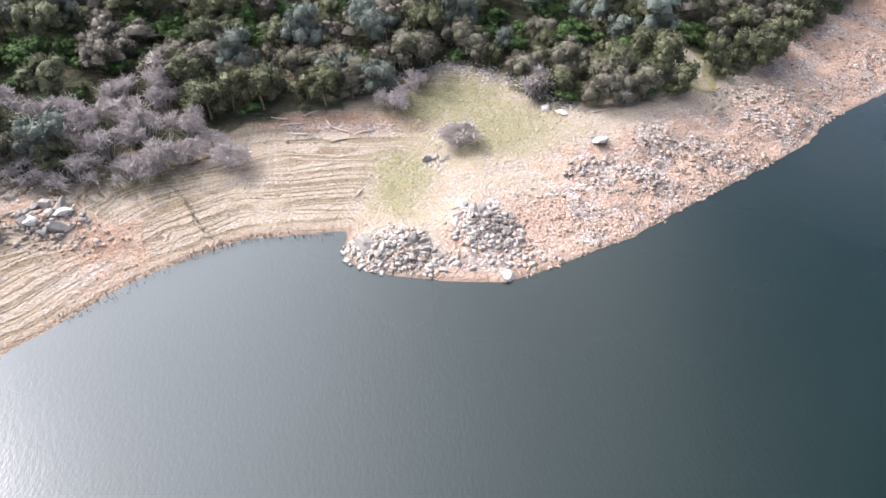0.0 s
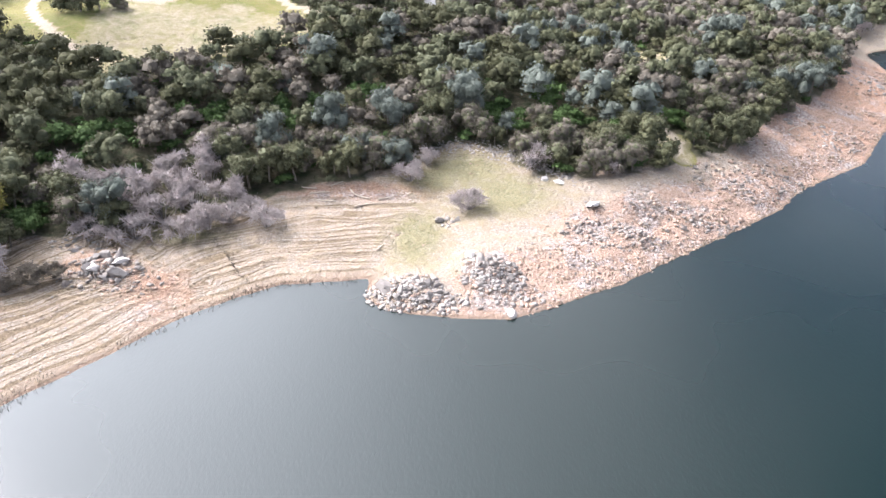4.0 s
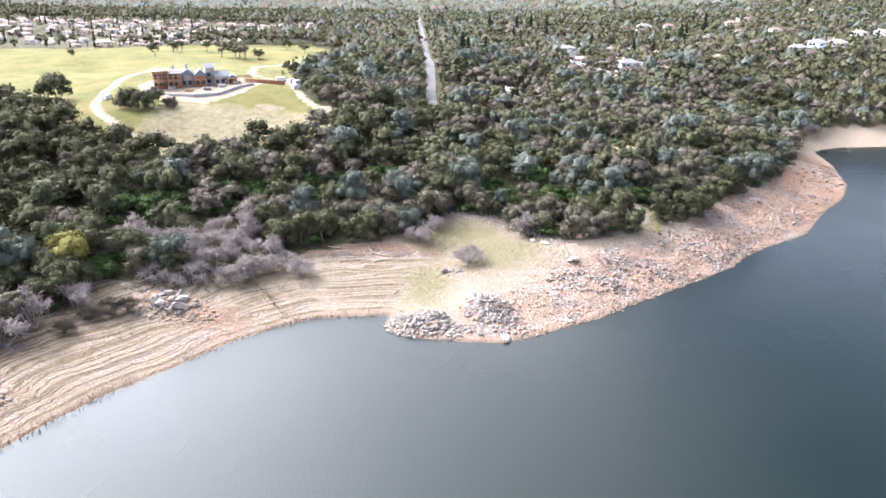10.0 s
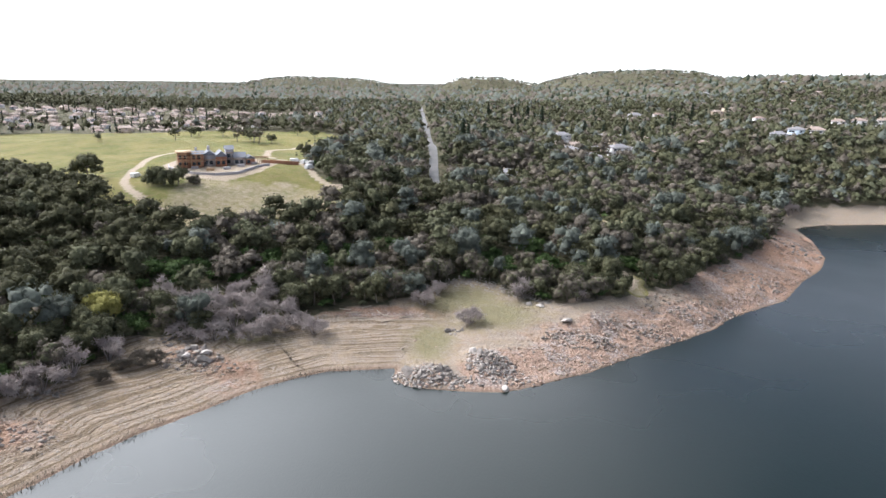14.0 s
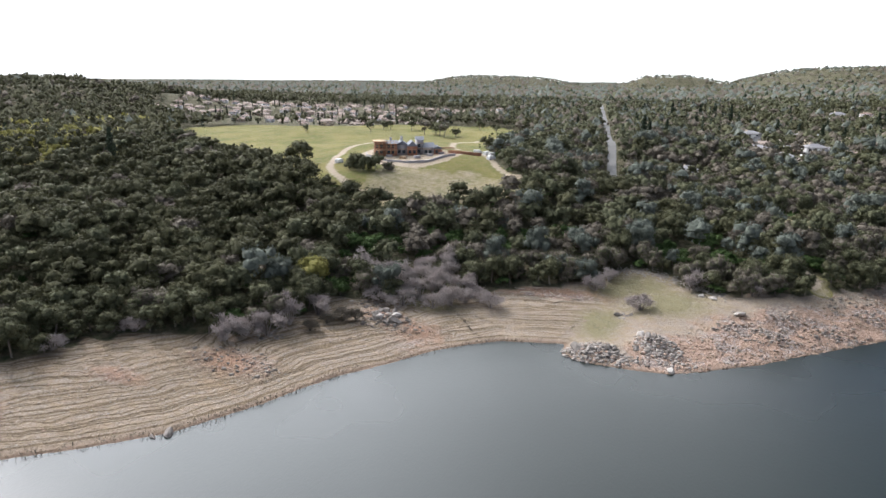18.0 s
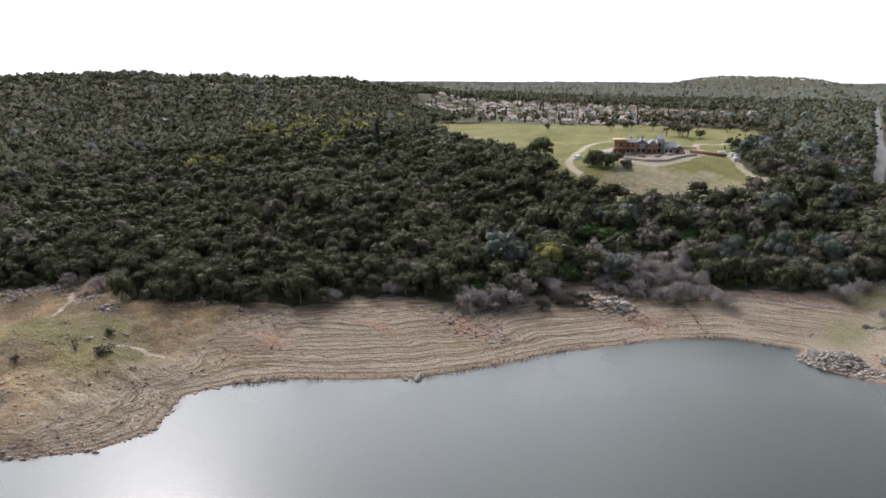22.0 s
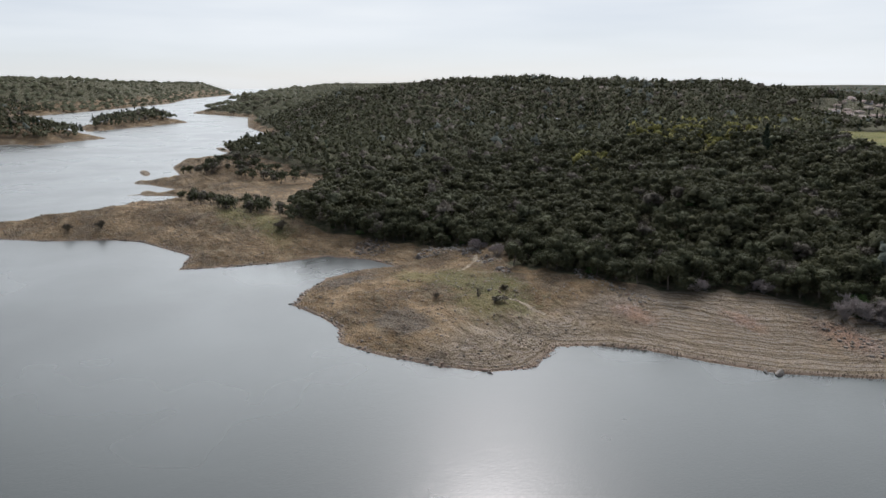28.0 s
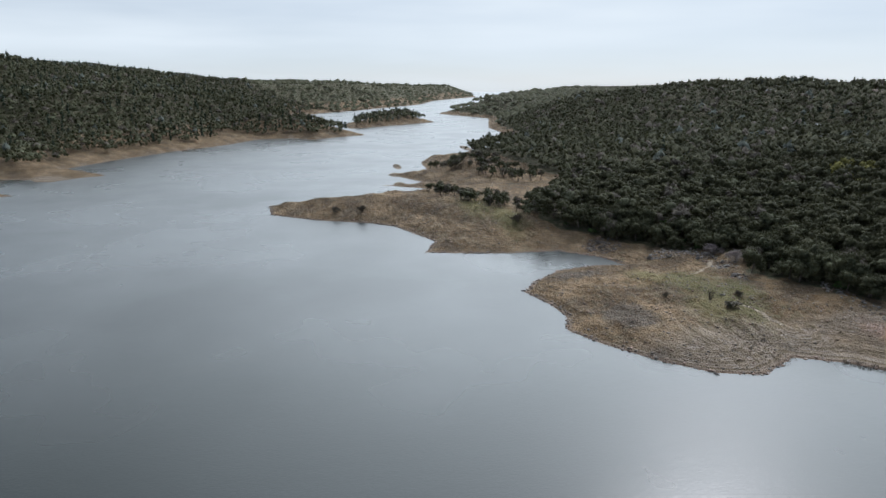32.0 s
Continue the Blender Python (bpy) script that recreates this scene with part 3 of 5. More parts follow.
g.bump(g.math("ADD", g.math("ADD", g.math("MULTIPLY_ADD", fine, 0.6, crumb), g.math("MULTIPLY", clods, -0.3)), g.math("ADD", g.math("MULTIPLY", mid, 1.7), g.math("MULTIPLY", lines, -0.35))), 1.0, 0.8)
ground.data.materials.append(g.m)

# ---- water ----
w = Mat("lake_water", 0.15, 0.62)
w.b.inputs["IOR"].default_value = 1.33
w.colour(w.mix(w.noise(0.01, 2), (0.0003, 0.0049, 0.0038), (0.0006, 0.006, 0.0048)))
gusts = w.ramp(w.noise(0.012, 3, 0.6), 0.35, 0.65)
w.put(w.b.inputs["Roughness"], w.math("MULTIPLY_ADD", gusts, 0.08, 0.25))
vec = w.node("ShaderNodeMapping", {"Vector": w.pos(), "Rotation": (0, 0, 0.6), "Scale": (1.0, 0.45, 1.0)}).outputs[0]
ripple = w.math("ADD", w.noise(2.0, 3, 0.6, vec), w.math("MULTIPLY", w.noise(0.3, 2, 0.5, vec), 0.6))
ripple_bump = w.node("ShaderNodeBump", {"Height": ripple, "Strength": 0.13, "Distance": 0.2})
w.put(w.b.inputs["Normal"], ripple_bump.outputs[0])
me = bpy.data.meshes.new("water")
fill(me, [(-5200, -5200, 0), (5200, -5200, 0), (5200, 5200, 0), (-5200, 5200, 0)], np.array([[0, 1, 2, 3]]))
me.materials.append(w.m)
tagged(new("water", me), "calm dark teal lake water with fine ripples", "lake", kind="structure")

# ---- trees ----
rng = np.random.default_rng(7)
CUBE = np.array([(x, y, z) for z in (-1, 0, 1) for y in (-1, 0, 1) for x in (-1, 0, 1)], float)


def round_box():
    """A ball of 24 four-sided faces."""
    at = {tuple(c): n for n, c in enumerate(CUBE.astype(int).tolist())}
    faces = []
    for axis in range(3):
        for side in (-1, 1):
            u, v = (axis + 1) % 3, (axis + 2) % 3
            for i in (-1, 0):
                for j in (-1, 0):
                    quad = []
                    for du, dv in ((0, 0), (1, 0), (1, 1), (0, 1)):
                        c = [0, 0, 0]
                        c[axis], c[u], c[v] = side, i + du, j + dv
                        quad.append(at[tuple(c)])
                    faces.append(quad if side > 0 else quad[::-1])
    n = np.linalg.norm(CUBE, axis=1)
    return CUBE / np.maximum(n, 1)[:, None] * np.where(n > 0, 1, 0)[:, None], np.array(faces)


BALL_V, BALL_F = round_box()
BALL_TOP = BALL_F[[BALL_V[f][:, 2].mean() > -0.6 for f in BALL_F]]
BALL_CAP = BALL_F[[BALL_V[f][:, 2].mean() > 0 for f in BALL_F]]


# a small dome of four faces, for far crowns
DOME_V = np.array([(x * (0.75 if x and y else 1), y * (0.75 if x and y else 1), 0.75 if not (x or y) else 0.15 if not (x and y) else -0.15) for y in (-1, 0, 1) for x in (-1, 0, 1)], float)
DOME_F = np.array([(0, 1, 4, 3), (1, 2, 5, 4), (3, 4, 7, 6), (4, 5, 8, 7)])


def unit(v):
    return v / np.maximum(np.linalg.norm(v, axis=-1, keepdims=True), 1e-6)


def tufts(at, out, size, jitter=0.7):
    """Small leafy faces at the given places, turned roughly outward."""
    n = len(at)
    nrm = unit(out + rng.normal(0, jitter, (n, 3)))
    u = unit(np.cross(nrm, rng.normal(0, 1, (n, 3))))
    v = np.cross(nrm, u)
    s = size * rng.uniform(0.55, 1.25, (n, 1))
    t = s * rng.uniform(0.5, 1.0, (n, 1))
    co = np.stack([at - u * s - v * t * 0.6, at + u * s * 0.7 - v * t, at + u * s + v * t * 0.7, at - u * s * 0.6 + v * t], 1).reshape(-1, 3)
    return co, np.arange(4 * n).reshape(-1, 4)


def join(pieces):
    cos, quads, n = [], [], 0
    for co, q in pieces:
        cos.append(co)
        quads.append(q + n)
        n += len(co)
    return np.concatenate(cos), np.concatenate(quads)


def crown(w, h, base, lobes, leaves, size, core=0.78, cone=0.0):
    """A crown of several leafy lobes, w across, from base up to h."""
    pieces, mid = [], (base + h) / 2
    for n in range(lobes):
        ang, r = rng.uniform(0, 6.28), 0 if n == 0 else w * 0.5 * rng.uniform(0.35, 0.86)
        up = rng.uniform(-0.25, 0.3) if n else 0.12
        rad = np.array([w * 0.5, w * 0.5, (h - base) * 0.5]) * (0.66 if n == 0 else rng.uniform(0.24, 0.5))
        c = np.array([r * math.cos(ang), r * math.sin(ang), mid + up * (h - base)])
        if cone:
            rad = rad * np.array([1, 1, 1.0])
            c[2] = base + (h - base) * (n + 0.5) / lobes
            shrink = 1 - cone * (n + 0.5) / lobes
            c[:2] *= 0.35 * shrink
            rad = np.array([w * 0.5 * shrink, w * 0.5 * shrink, (h - base) / lobes * 0.85])
        k = max(4, int(leaves / lobes * (1.6 if n == 0 else 0.9)))
        d = unit(rng.normal(0, 1, (k, 3)) + (0, 0, 0.35))
        pieces.append(tufts(c + d * rad * rng.uniform(0.72, 1.22, (k, 1)), d / rad, size, 0.6))
        if core and leaves < 30:
            pieces.append((c + DOME_V * rad * (core, core, 1.25) * (1 + 0.2 * rng.normal(0, 1, (9, 1))), DOME_F))
        elif core:
            bumps = 1 + 0.2 * rng.normal(0, 1, (len(BALL_V), 1))
            pieces.append((c + BALL_V * rad * core * bumps, BALL_TOP if leaves > 600 else BALL_CAP))
    return join(pieces)


def twig_bush(w, h, twigs):
    """A leafless shrub: crooked stems that fork from the base, each ending in a round spray of thin twigs."""
    pieces = []

    def sticks(a, b, wa, wb):
        side = unit(np.cross(b - a, rng.normal(0, 1, a.shape)))
        co = np.stack([a - side * wa, a + side * wa, b + side * wb, b - side * wb], 1).reshape(-1, 3)
        pieces.append((co, np.arange(4 * len(a)).reshape(-1, 4)))

    heads = 15
    ang, out = rng.uniform(0, 6.28, heads), np.sqrt(rng.uniform(0.02, 1, heads)) * 0.4
    head = np.stack([np.cos(ang) * out * w, np.sin(ang) * out * w, h * (0.86 - 1.1 * out) * rng.uniform(0.75, 1.1, heads)], 1)
    root = head * (0.1, 0.1, 0)
    knee = root * 0.5 + head * 0.5 + rng.normal(0, 0.05 * w, (heads, 3))
    for _ in range(2):
        sticks(root, knee, 0.09, 0.06)
        sticks(knee, head, 0.06, 0.03)
    n = twigs
    of = rng.integers(0, heads, n)
    way = unit(rng.normal(0, 1, (n, 3)) + (0, 0, 0.45))
    reach = rng.uniform(0.25, 1.0, (n, 1)) * (0.2 * w, 0.2 * w, 0.2 * h)
    tip = head[of] + way * reach
    mid = head[of] + way * reach * 0.3 + rng.normal(0, 0.03 * w, (n, 3))
    for p_ in (tip, mid):
        p_[:, 2] = np.maximum(p_[:, 2], 0.2)
    sticks(mid, tip, 0.05, 0.03)
    sticks(mid * 0.4 + tip * 0.6, tip + rng.normal(0, 0.05 * w, (n, 3)), 0.055, 0.03)
    pieces.append(tufts(tip[::2], way[::2], 0.11, 0.9))
    return join(pieces)


def trunk_mesh(name, h, r, w):
    """A tapered trunk with three limbs."""
    pieces = []

    def limb(a, b, ra, rb):
        a, b = np.array(a, float), np.array(b, float)
        d = unit(b - a)
        u = unit(np.cross(d, (0.3, 1, 0.2)))
        v = np.cross(d, u)
        ring = [(math.cos(k * 1.047), math.sin(k * 1.047)) for k in range(6)]
        co = np.array([a + ra * (c * u + s * v) for c, s in ring] + [b + rb * (c * u + s * v) for c, s in ring])
        pieces.append((co, np.array([(k, (k + 1) % 6, 6 + (k + 1) % 6, 6 + k) for k in range(6)])))

    fork = (0.1 * w * rng.uniform(-1, 1), 0.1 * w * rng.uniform(-1, 1), h * 0.45)
    limb((0, 0, -0.6), fork, r, r * 0.75)
    for k in range(3):
        a = k * 2.1 + rng.uniform(0, 1)
        limb(fork, (0.28 * w * math.cos(a), 0.28 * w * math.sin(a), h * rng.uniform(0.7, 0.85)), r * 0.6, r * 0.2)
    me = bpy.data.meshes.new(name)
    fill(me, *join(pieces))
    me.materials.append(BARK)
    return me


def leaf_mesh(name, shape, kinds):
    """A crown as one mesh, in one or two kinds of leaf."""
    co, quads = shape
    me = bpy.data.meshes.new(name)
    slots = rng.integers(0, len(kinds), len(quads)) if len(kinds) > 1 else None
    fill(me, co, quads, slots)
    for k in kinds:
        me.materials.append(LEAF[k])
    return me


def on_ground(x, y):
    return float(height(np.array([float(x)]), np.array([float(y)]))[0])


def tree_thing(name, crown_me, trunk_me, label, category="tree", group=""):
    top = new(name)
    tagged(top, label, category, group)
    for nm, me in (("trunk", trunk_me), ("crown", crown_me)):
        if me is not None:
            ob = new(nm, me)
            ob.parent = top
    return top


def stand(ob, x, y, size=1.0, turn=0.0, sink=0.15):
    ob.matrix_basis = Matrix.LocRotScale((x, y, on_ground(x, y) - sink), Euler((0, 0, turn)), (size,) * 3)
    return ob


OAK_LABEL = {
    "olive": "live oak with a rounded grey-olive crown on the slope",
    "dark": "dense dark green oak in the lakeside wood",
    "grey": "pale grey-green foothill pine above the shore",
    "brown": "grey-brown oak with thin winter foliage in the wood",
    "green": "bright green leafy shrub at the wood's edge",
    "yellow": "yellow-green flowering tree among dark oaks",
}


def open_places(x, y):
    """Whether trees may stand there."""
    ok = ~inside(FIELD, x, y) & ~inside(HOUSING, x, y)
    for cx, cy, cr in CLEARINGS:
        ok &= np.hypot(x - cx, y - cy) > cr
    ok &= distance(ROAD, x, y) > 5.6
    ok &= ((x + 64) / 15) ** 2 + ((y - 57) / 13) ** 2 > 1
    ok &= distance(TRACK_A, x, y) > 3
    ok &= distance(TRACK_B, x, y) > 4
    for _, hx, hy, _ in HOUSES:
        toward = math.atan2(-150 - hy, -hx)
        for k in (0, 9, 18) if hy > 300 else (0, 9):
            ok &= np.hypot(x - hx - k * math.cos(toward), y - hy - k * math.sin(toward)) > 10.5 - k * 0.15
    return ok


def scatter(x0, x1, y0, y1, gap):
    gx, gy = np.meshgrid(np.arange(x0, x1, gap), np.arange(y0, y1, gap))
    gx = (gx + (np.arange(gx.shape[0]) % 2)[:, None] * gap / 2 + rng.uniform(-0.42, 0.42, gx.shape) * gap).ravel()
    gy = (gy + rng.uniform(-0.42, 0.42, gy.shape) * gap).ravel()
    return gx, gy


def range_from_path(x, y):
    return distance([(4, -78), (0, -149), (12, -196), (33, -211)], x, y)


GREEN_SPOTS = [(-85, 70, 16), (-68, 88, 11), (30, 102, 14), (46, 82, 8), (-38, 96, 9), (-20, 110, 9)]
# near and middle woods
px_, py_ = scatter(-900, 700, -160, 900, 6.0)
rr = range_from_path(px_, py_)
keep = inside(WOODS, px_, py_) & (rr < 430)
px_, py_, rr = px_[keep], py_[keep], rr[keep]
keep = open_places(px_, py_)
px_, py_, rr = px_[keep], py_[keep], rr[keep]
edge = distance(FOREST_EDGE + FOREST_WEST, px_, py_)
pz_ = height(px_, py_)
patch = rough(px_, py_, 70)
patch2 = rough(px_ + 500, py_, 30)
roll = rng.uniform(0, 1, len(px_))
kind = np.where(roll < 0.34, 0, np.where(roll < 0.66, 1, np.where(roll < 0.78, 2, 3)))
kind = np.where((patch > 0.4) & (roll > 0.3), 3, kind)
kind = np.where((edge < 40) & (patch2 > 0.35) & (px_ > -110) & (px_ < 80) & (roll < 0.55), 4, kind)
west = step(-px_ + 0.25 * py_, 95, 150) * step(260 - py_, 0, 120)
kind = np.where((rng.uniform(0, 1, len(px_)) < west * 0.78), 1, kind)
kind = np.where((west > 0.5) & (kind == 2), 0, kind)
for cx, cy, cr in GREEN_SPOTS:
    kind = np.where((np.hypot(px_ - cx, py_ - cy) < cr) & (rng.uniform(0, 1, len(px_)) < 0.7), 4, kind)
MOSSY_SPOTS = [(-321, 184, 40), (-291, 123, 20), (-340, 140, 26), (-426, 198, 24), (-444, 255, 30), (-392, 303, 30), (-323, 72, 16), (-360, 230, 26)]


def mossy(x, y, kinds):
    """Some yellow-green trees about the grassy openings of the west hill."""
    for cx, cy, cr in MOSSY_SPOTS:
        kinds = np.where((np.hypot(x - cx, y - cy) < cr) & (rng.uniform(0, 1, len(x)) < 0.3), 5, kinds)
    return kinds


kind = mossy(px_, py_, kind)
KINDS = ["olive", "dark", "grey", "brown", "green", "yellow"]

order = np.argsort(np.where(rr < 300, edge, 1e6))
as_things = order[:260]
thing_protos, small_protos = {}, {}
for k, name in enumerate(KINDS):
    for v in range(3):
        w_, h_ = rng.uniform(8.5, 10.5), rng.uniform(8.5, 11)
        if name == "grey":
            h_ *= 1.25
        if name == "green":
            w_, h_ = w_ * 0.7, h_ * 0.5
        shape = crown(w_, h_, h_ * 0.1, 15, 1500, 0.24, 0.76)
        mesh_kinds = [name] if name in ("green", "yellow", "grey") else [name, "olive" if name == "dark" else "dark"]
        if name == "brown":
            mesh_kinds = ["brown", "brown", "olive"]
        small_shape = crown(w_, h_, h_ * 0.15, 8, 200, 0.48, 0.78)
        small_protos[name, v] = (leaf_mesh("crown_" + name, small_shape, mesh_kinds), trunk_mesh("trunk", h_, 0.32, w_))
        thing_protos[name, v] = (leaf_mesh("crown_" + name, shape, mesh_kinds), trunk_mesh("trunk", h_, 0.32, w_))
for i in as_things:
    name = KINDS[kind[i]]
    t = tree_thing("shrub" if name == "green" else "oak_tree" if name != "grey" else "pine_tree", *thing_protos[name, i % 3], OAK_LABEL[name], group="trees at the wood's edge")
    stand(t, px_[i], py_[i], rng.uniform(0.6, 1.1), rng.uniform(0, 6.28))


def woods(name, x, y, z, kinds, shapes, lo, hi, label):
    """Many trees as one mesh. shapes: per kind, a list of crowns."""
    cos, quads, slots, n = [], [], [], 0
    pick, turn, size = rng.integers(0, 99, len(x)), rng.uniform(0, 6.28, len(x)), rng.uniform(lo, hi, len(x))
    for i in range(len(x)):
        options = shapes[kinds[i]]
        co, q = options[pick[i] % len(options)]
        c, s = math.cos(turn[i]) * size[i], math.sin(turn[i]) * size[i]
        cos.append(np.stack([co[:, 0] * c - co[:, 1] * s + x[i], co[:, 0] * s + co[:, 1] * c + y[i], co[:, 2] * size[i] + z[i] - 0.3], 1))
        quads.append(q + n)
        slots.append(np.full(len(q), kinds[i]))
        n += len(co)
    me = bpy.data.meshes.new(name)
    fill(me, np.concatenate(cos), np.concatenate(quads), np.concatenate(slots))
    for k in KINDS + ["conifer"]:
        me.materials.append(LEAF[k])
    return tagged(new(name, me), label, "woodland", kind="stuff")


def shape_set(leaves, size, lobes, core):
    made = []
    for name in KINDS + ["conifer"]:
        w_, h_ = 9.0, 10.0 * (1.25 if name == "grey" else 0.55 if name == "green" else 1)
        w_ *= 0.75 if name == "green" else 1
        if name == "conifer":
            made.append([crown(4.6, 11.5, 1.0, max(lobes, 3), leaves, size, core, 0.8) for _ in range(3)])
        else:
            made.append([crown(w_ * rng.uniform(0.85, 1.1), h_ * rng.uniform(0.85, 1.1), h_ * 0.08, lobes, leaves, size, core) for _ in range(6)])
    return made


rest = np.setdiff1d(np.arange(len(px_)), as_things)
near = rest[rr[rest] < 270]
mid_ = rest[rr[rest] >= 270]
woods("near_woods", px_[near], py_[near], pz_[near], kind[near], shape_set(330, 0.38, 11, 0.76), 0.55, 1.25, "dense grey-green oak woodland on the lakeside slope")
woods("middle_woods", px_[mid_], py_[mid_], pz_[mid_], kind[mid_], shape_set(70, 0.6, 7, 0.8), 0.65, 1.25, "dense grey-green oak woodland on the hill")

# low green growth in the gaps of the near woods
ux, uy = scatter(-330, 230, -120, 230, 7.3)
keep = inside(WOODS, ux, uy) & (range_from_path(ux, uy) < 300) & (rng.uniform(0, 1, len(ux)) < 0.8)
ux, uy = ux[keep], uy[keep]
keep = open_places(ux, uy)
ux, uy = ux[keep], uy[keep]
low_set = [[crown(5.5, 3.2, 0.2, 3, 40, 0.5, 0.9) for _ in range(4)] for _ in range(7)]
woods("undergrowth", ux, uy, height(ux, uy), rng.choice([4, 1, 0], len(ux), p=[0.5, 0.4, 0.1]), low_set, 0.6, 1.2, "green undergrowth beneath the oaks")

fx, fy = (np.concatenate(v) for v in zip(scatter(-1300, 900, -160, 1250, 7.4), scatter(-1300, 900, -160, 1250, 9.0)))
near_ring = np.arange(len(fx)) < len(scatter(-1300, 900, -160, 1250, 7.4)[0])
rr = range_from_path(fx, fy)
keep = inside(WOODS, fx, fy) & np.where(near_ring, (rr >= 430) & (rr < 680), (rr >= 680) & (rr < 1150))
fx, fy = fx[keep], fy[keep]
keep = open_places(fx, fy)
az = np.degrees(np.arctan2(-fx, fy + 160))
keep &= (az > -38) & (az < 118)
keep &= rng.uniform(0, 1, len(fx)) < np.where(rough(fx, fy, 120) > 0.7, 0.55, 0.9)
fx, fy = fx[keep], fy[keep]
dark_side = rng.uniform(0, 1, len(fx)) < 0.75 * step(-fx, 150, 260)
fk = rng.choice([0, 1, 2, 3, 6], len(fx), p=[0.32, 0.36, 0.08, 0.19, 0.05])
fk = mossy(fx, fy, np.where(dark_side, 1, fk))
woods("far_woods", fx, fy, height(fx, fy), fk, shape_set(11, 1.0, 4, 0.95), 0.8, 1.3, "far oak woodland over the hills")

fx, fy = scatter(-1900, -380, -1500, 150, 8.2)
rr = range_from_path(fx, fy)
az = np.degrees(np.arctan2(-fx, fy + 160))
keep = (inside(SOUTH_LAND, fx, fy) | inside(ISLAND, fx, fy)) & (rr < 1750) & (az < 128)
fx, fy = fx[keep], fy[keep]
back = shore(fx, fy) + 14 * rough(fx, fy, 60)
keep = back > np.where(inside(ISLAND, fx, fy), 14, np.where(fx < -930, 18, 26))
fx, fy = fx[keep], fy[keep]
fk = rng.choice([0, 1, 2, 3, 6], len(fx), p=[0.16, 0.66, 0.02, 0.06, 0.1])
woods("south_bank_woods", fx, fy, height(fx, fy), fk, shape_set(6, 1.2, 3, 1.0), 0.75, 1.2, "dark wooded hills across the lake")

fx, fy = scatter(-4900, 3500, -2600, 4900, 19)
rr = range_from_path(fx, fy)
az = np.degrees(np.arctan2(-fx, fy + 160))
wooded = inside(WOODS, fx, fy) & (rr >= 1150)
wooded |= inside(SOUTH_LAND, fx, fy) & (rr >= 1750)
keep = wooded & (rr < 4700) & (rng.uniform(0, 1, len(fx)) < np.where(rr > 2200, 0.5, 0.95)) & (az > -38) & (az < 125)
fx, fy = fx[keep], fy[keep]
# extra grey pine and bare oak stand in for haze, except towards the west
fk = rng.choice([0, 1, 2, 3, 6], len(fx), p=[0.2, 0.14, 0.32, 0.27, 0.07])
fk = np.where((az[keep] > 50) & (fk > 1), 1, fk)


def clump_set():
    made = []
    for name in KINDS + ["conifer"]:
        options = []
        for _ in range(4):
            bumps = 1 + 0.15 * rng.normal(0, 1, (len(DOME_V), 1))
            options.append((DOME_V * ((3.2, 3.2, 11) if name == "conifer" else (6.2, 6.2, 7.5)) * bumps + (0, 0, 3), DOME_F))
        made.append(options)
    return made


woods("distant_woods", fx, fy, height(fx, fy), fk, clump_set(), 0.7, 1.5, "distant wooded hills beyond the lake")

# ---- small building blocks ----


def part(name, me, parent, label=""):
    ob = new(name, me)
    ob.parent = parent
    if label:
        tagged(ob, label)
    return ob


def box_pieces(x0, x1, y0, y1, z0, z1):
    co = np.array([(x, y, z) for z in (z0, z1) for y in (y0, y1) for x in (x0, x1)], float)
    return co, np.array([(0, 2, 3, 1), (4, 5, 7, 6), (0, 1, 5, 4), (2, 6, 7, 3), (0, 4, 6, 2), (1, 3, 7, 5)])


def quad_mesh(name, pieces, material, smooth=False):
    me = bpy.data.meshes.new(name)
    fill(me, *join(pieces), smooth=smooth)
    me.materials.append(material)
    return me


def plain(name, a, b, rough_=0.8, scale=1.5, bump=0.3):
    m = Mat(name, rough_, 0.3)
    n = m.noise(scale, 5, 0.6)
    tone = m.mix(n, a, b)
    tone = m.mix(m.math("MULTIPLY", m.chance(), 0.35), tone, tuple(0.7 * v for v in a))
    m.colour(tone)
    m.bump(n, bump, 0.1)
    return m.m


# ---- rocks ----
def granite(name, a, b, dark):
    m = Mat(name, 0.85, 0.25)
    grain, blotch = m.noise(7.0, 5, 0.7), m.noise(0.9, 4, 0.6)
    tone = m.mix(grain, a, b)
    tone = m.mix(m.ramp(blotch, 0.5, 0.72), tone, dark)
    tone = m.mix(m.math("MULTIPLY", m.chance(), 0.5), tone, tuple(0.55 * v for v in a))
    tone = m.mix(m.math("MULTIPLY", m.island(), 0.55), tone, dark)
    m.colour(tone)
    m.bump(grain, 0.5, 0.08)
    return m.m


GRANITE = granite("weathered_granite", (0.187, 0.166, 0.147), (0.451, 0.408, 0.364), (0.12, 0.105, 0.093))
DARK_STONE = granite("dark_broken_stone", (0.158, 0.134, 0.114), (0.326, 0.286, 0.251), (0.097, 0.079, 0.066))
RED_STONE = granite("reddish_broken_stone", (0.25, 0.168, 0.125), (0.39, 0.3, 0.242), (0.172, 0.109, 0.078))


TAN_STONE = granite("tan_broken_stone", (0.16, 0.118, 0.078), (0.37, 0.29, 0.205), (0.1, 0.072, 0.046))


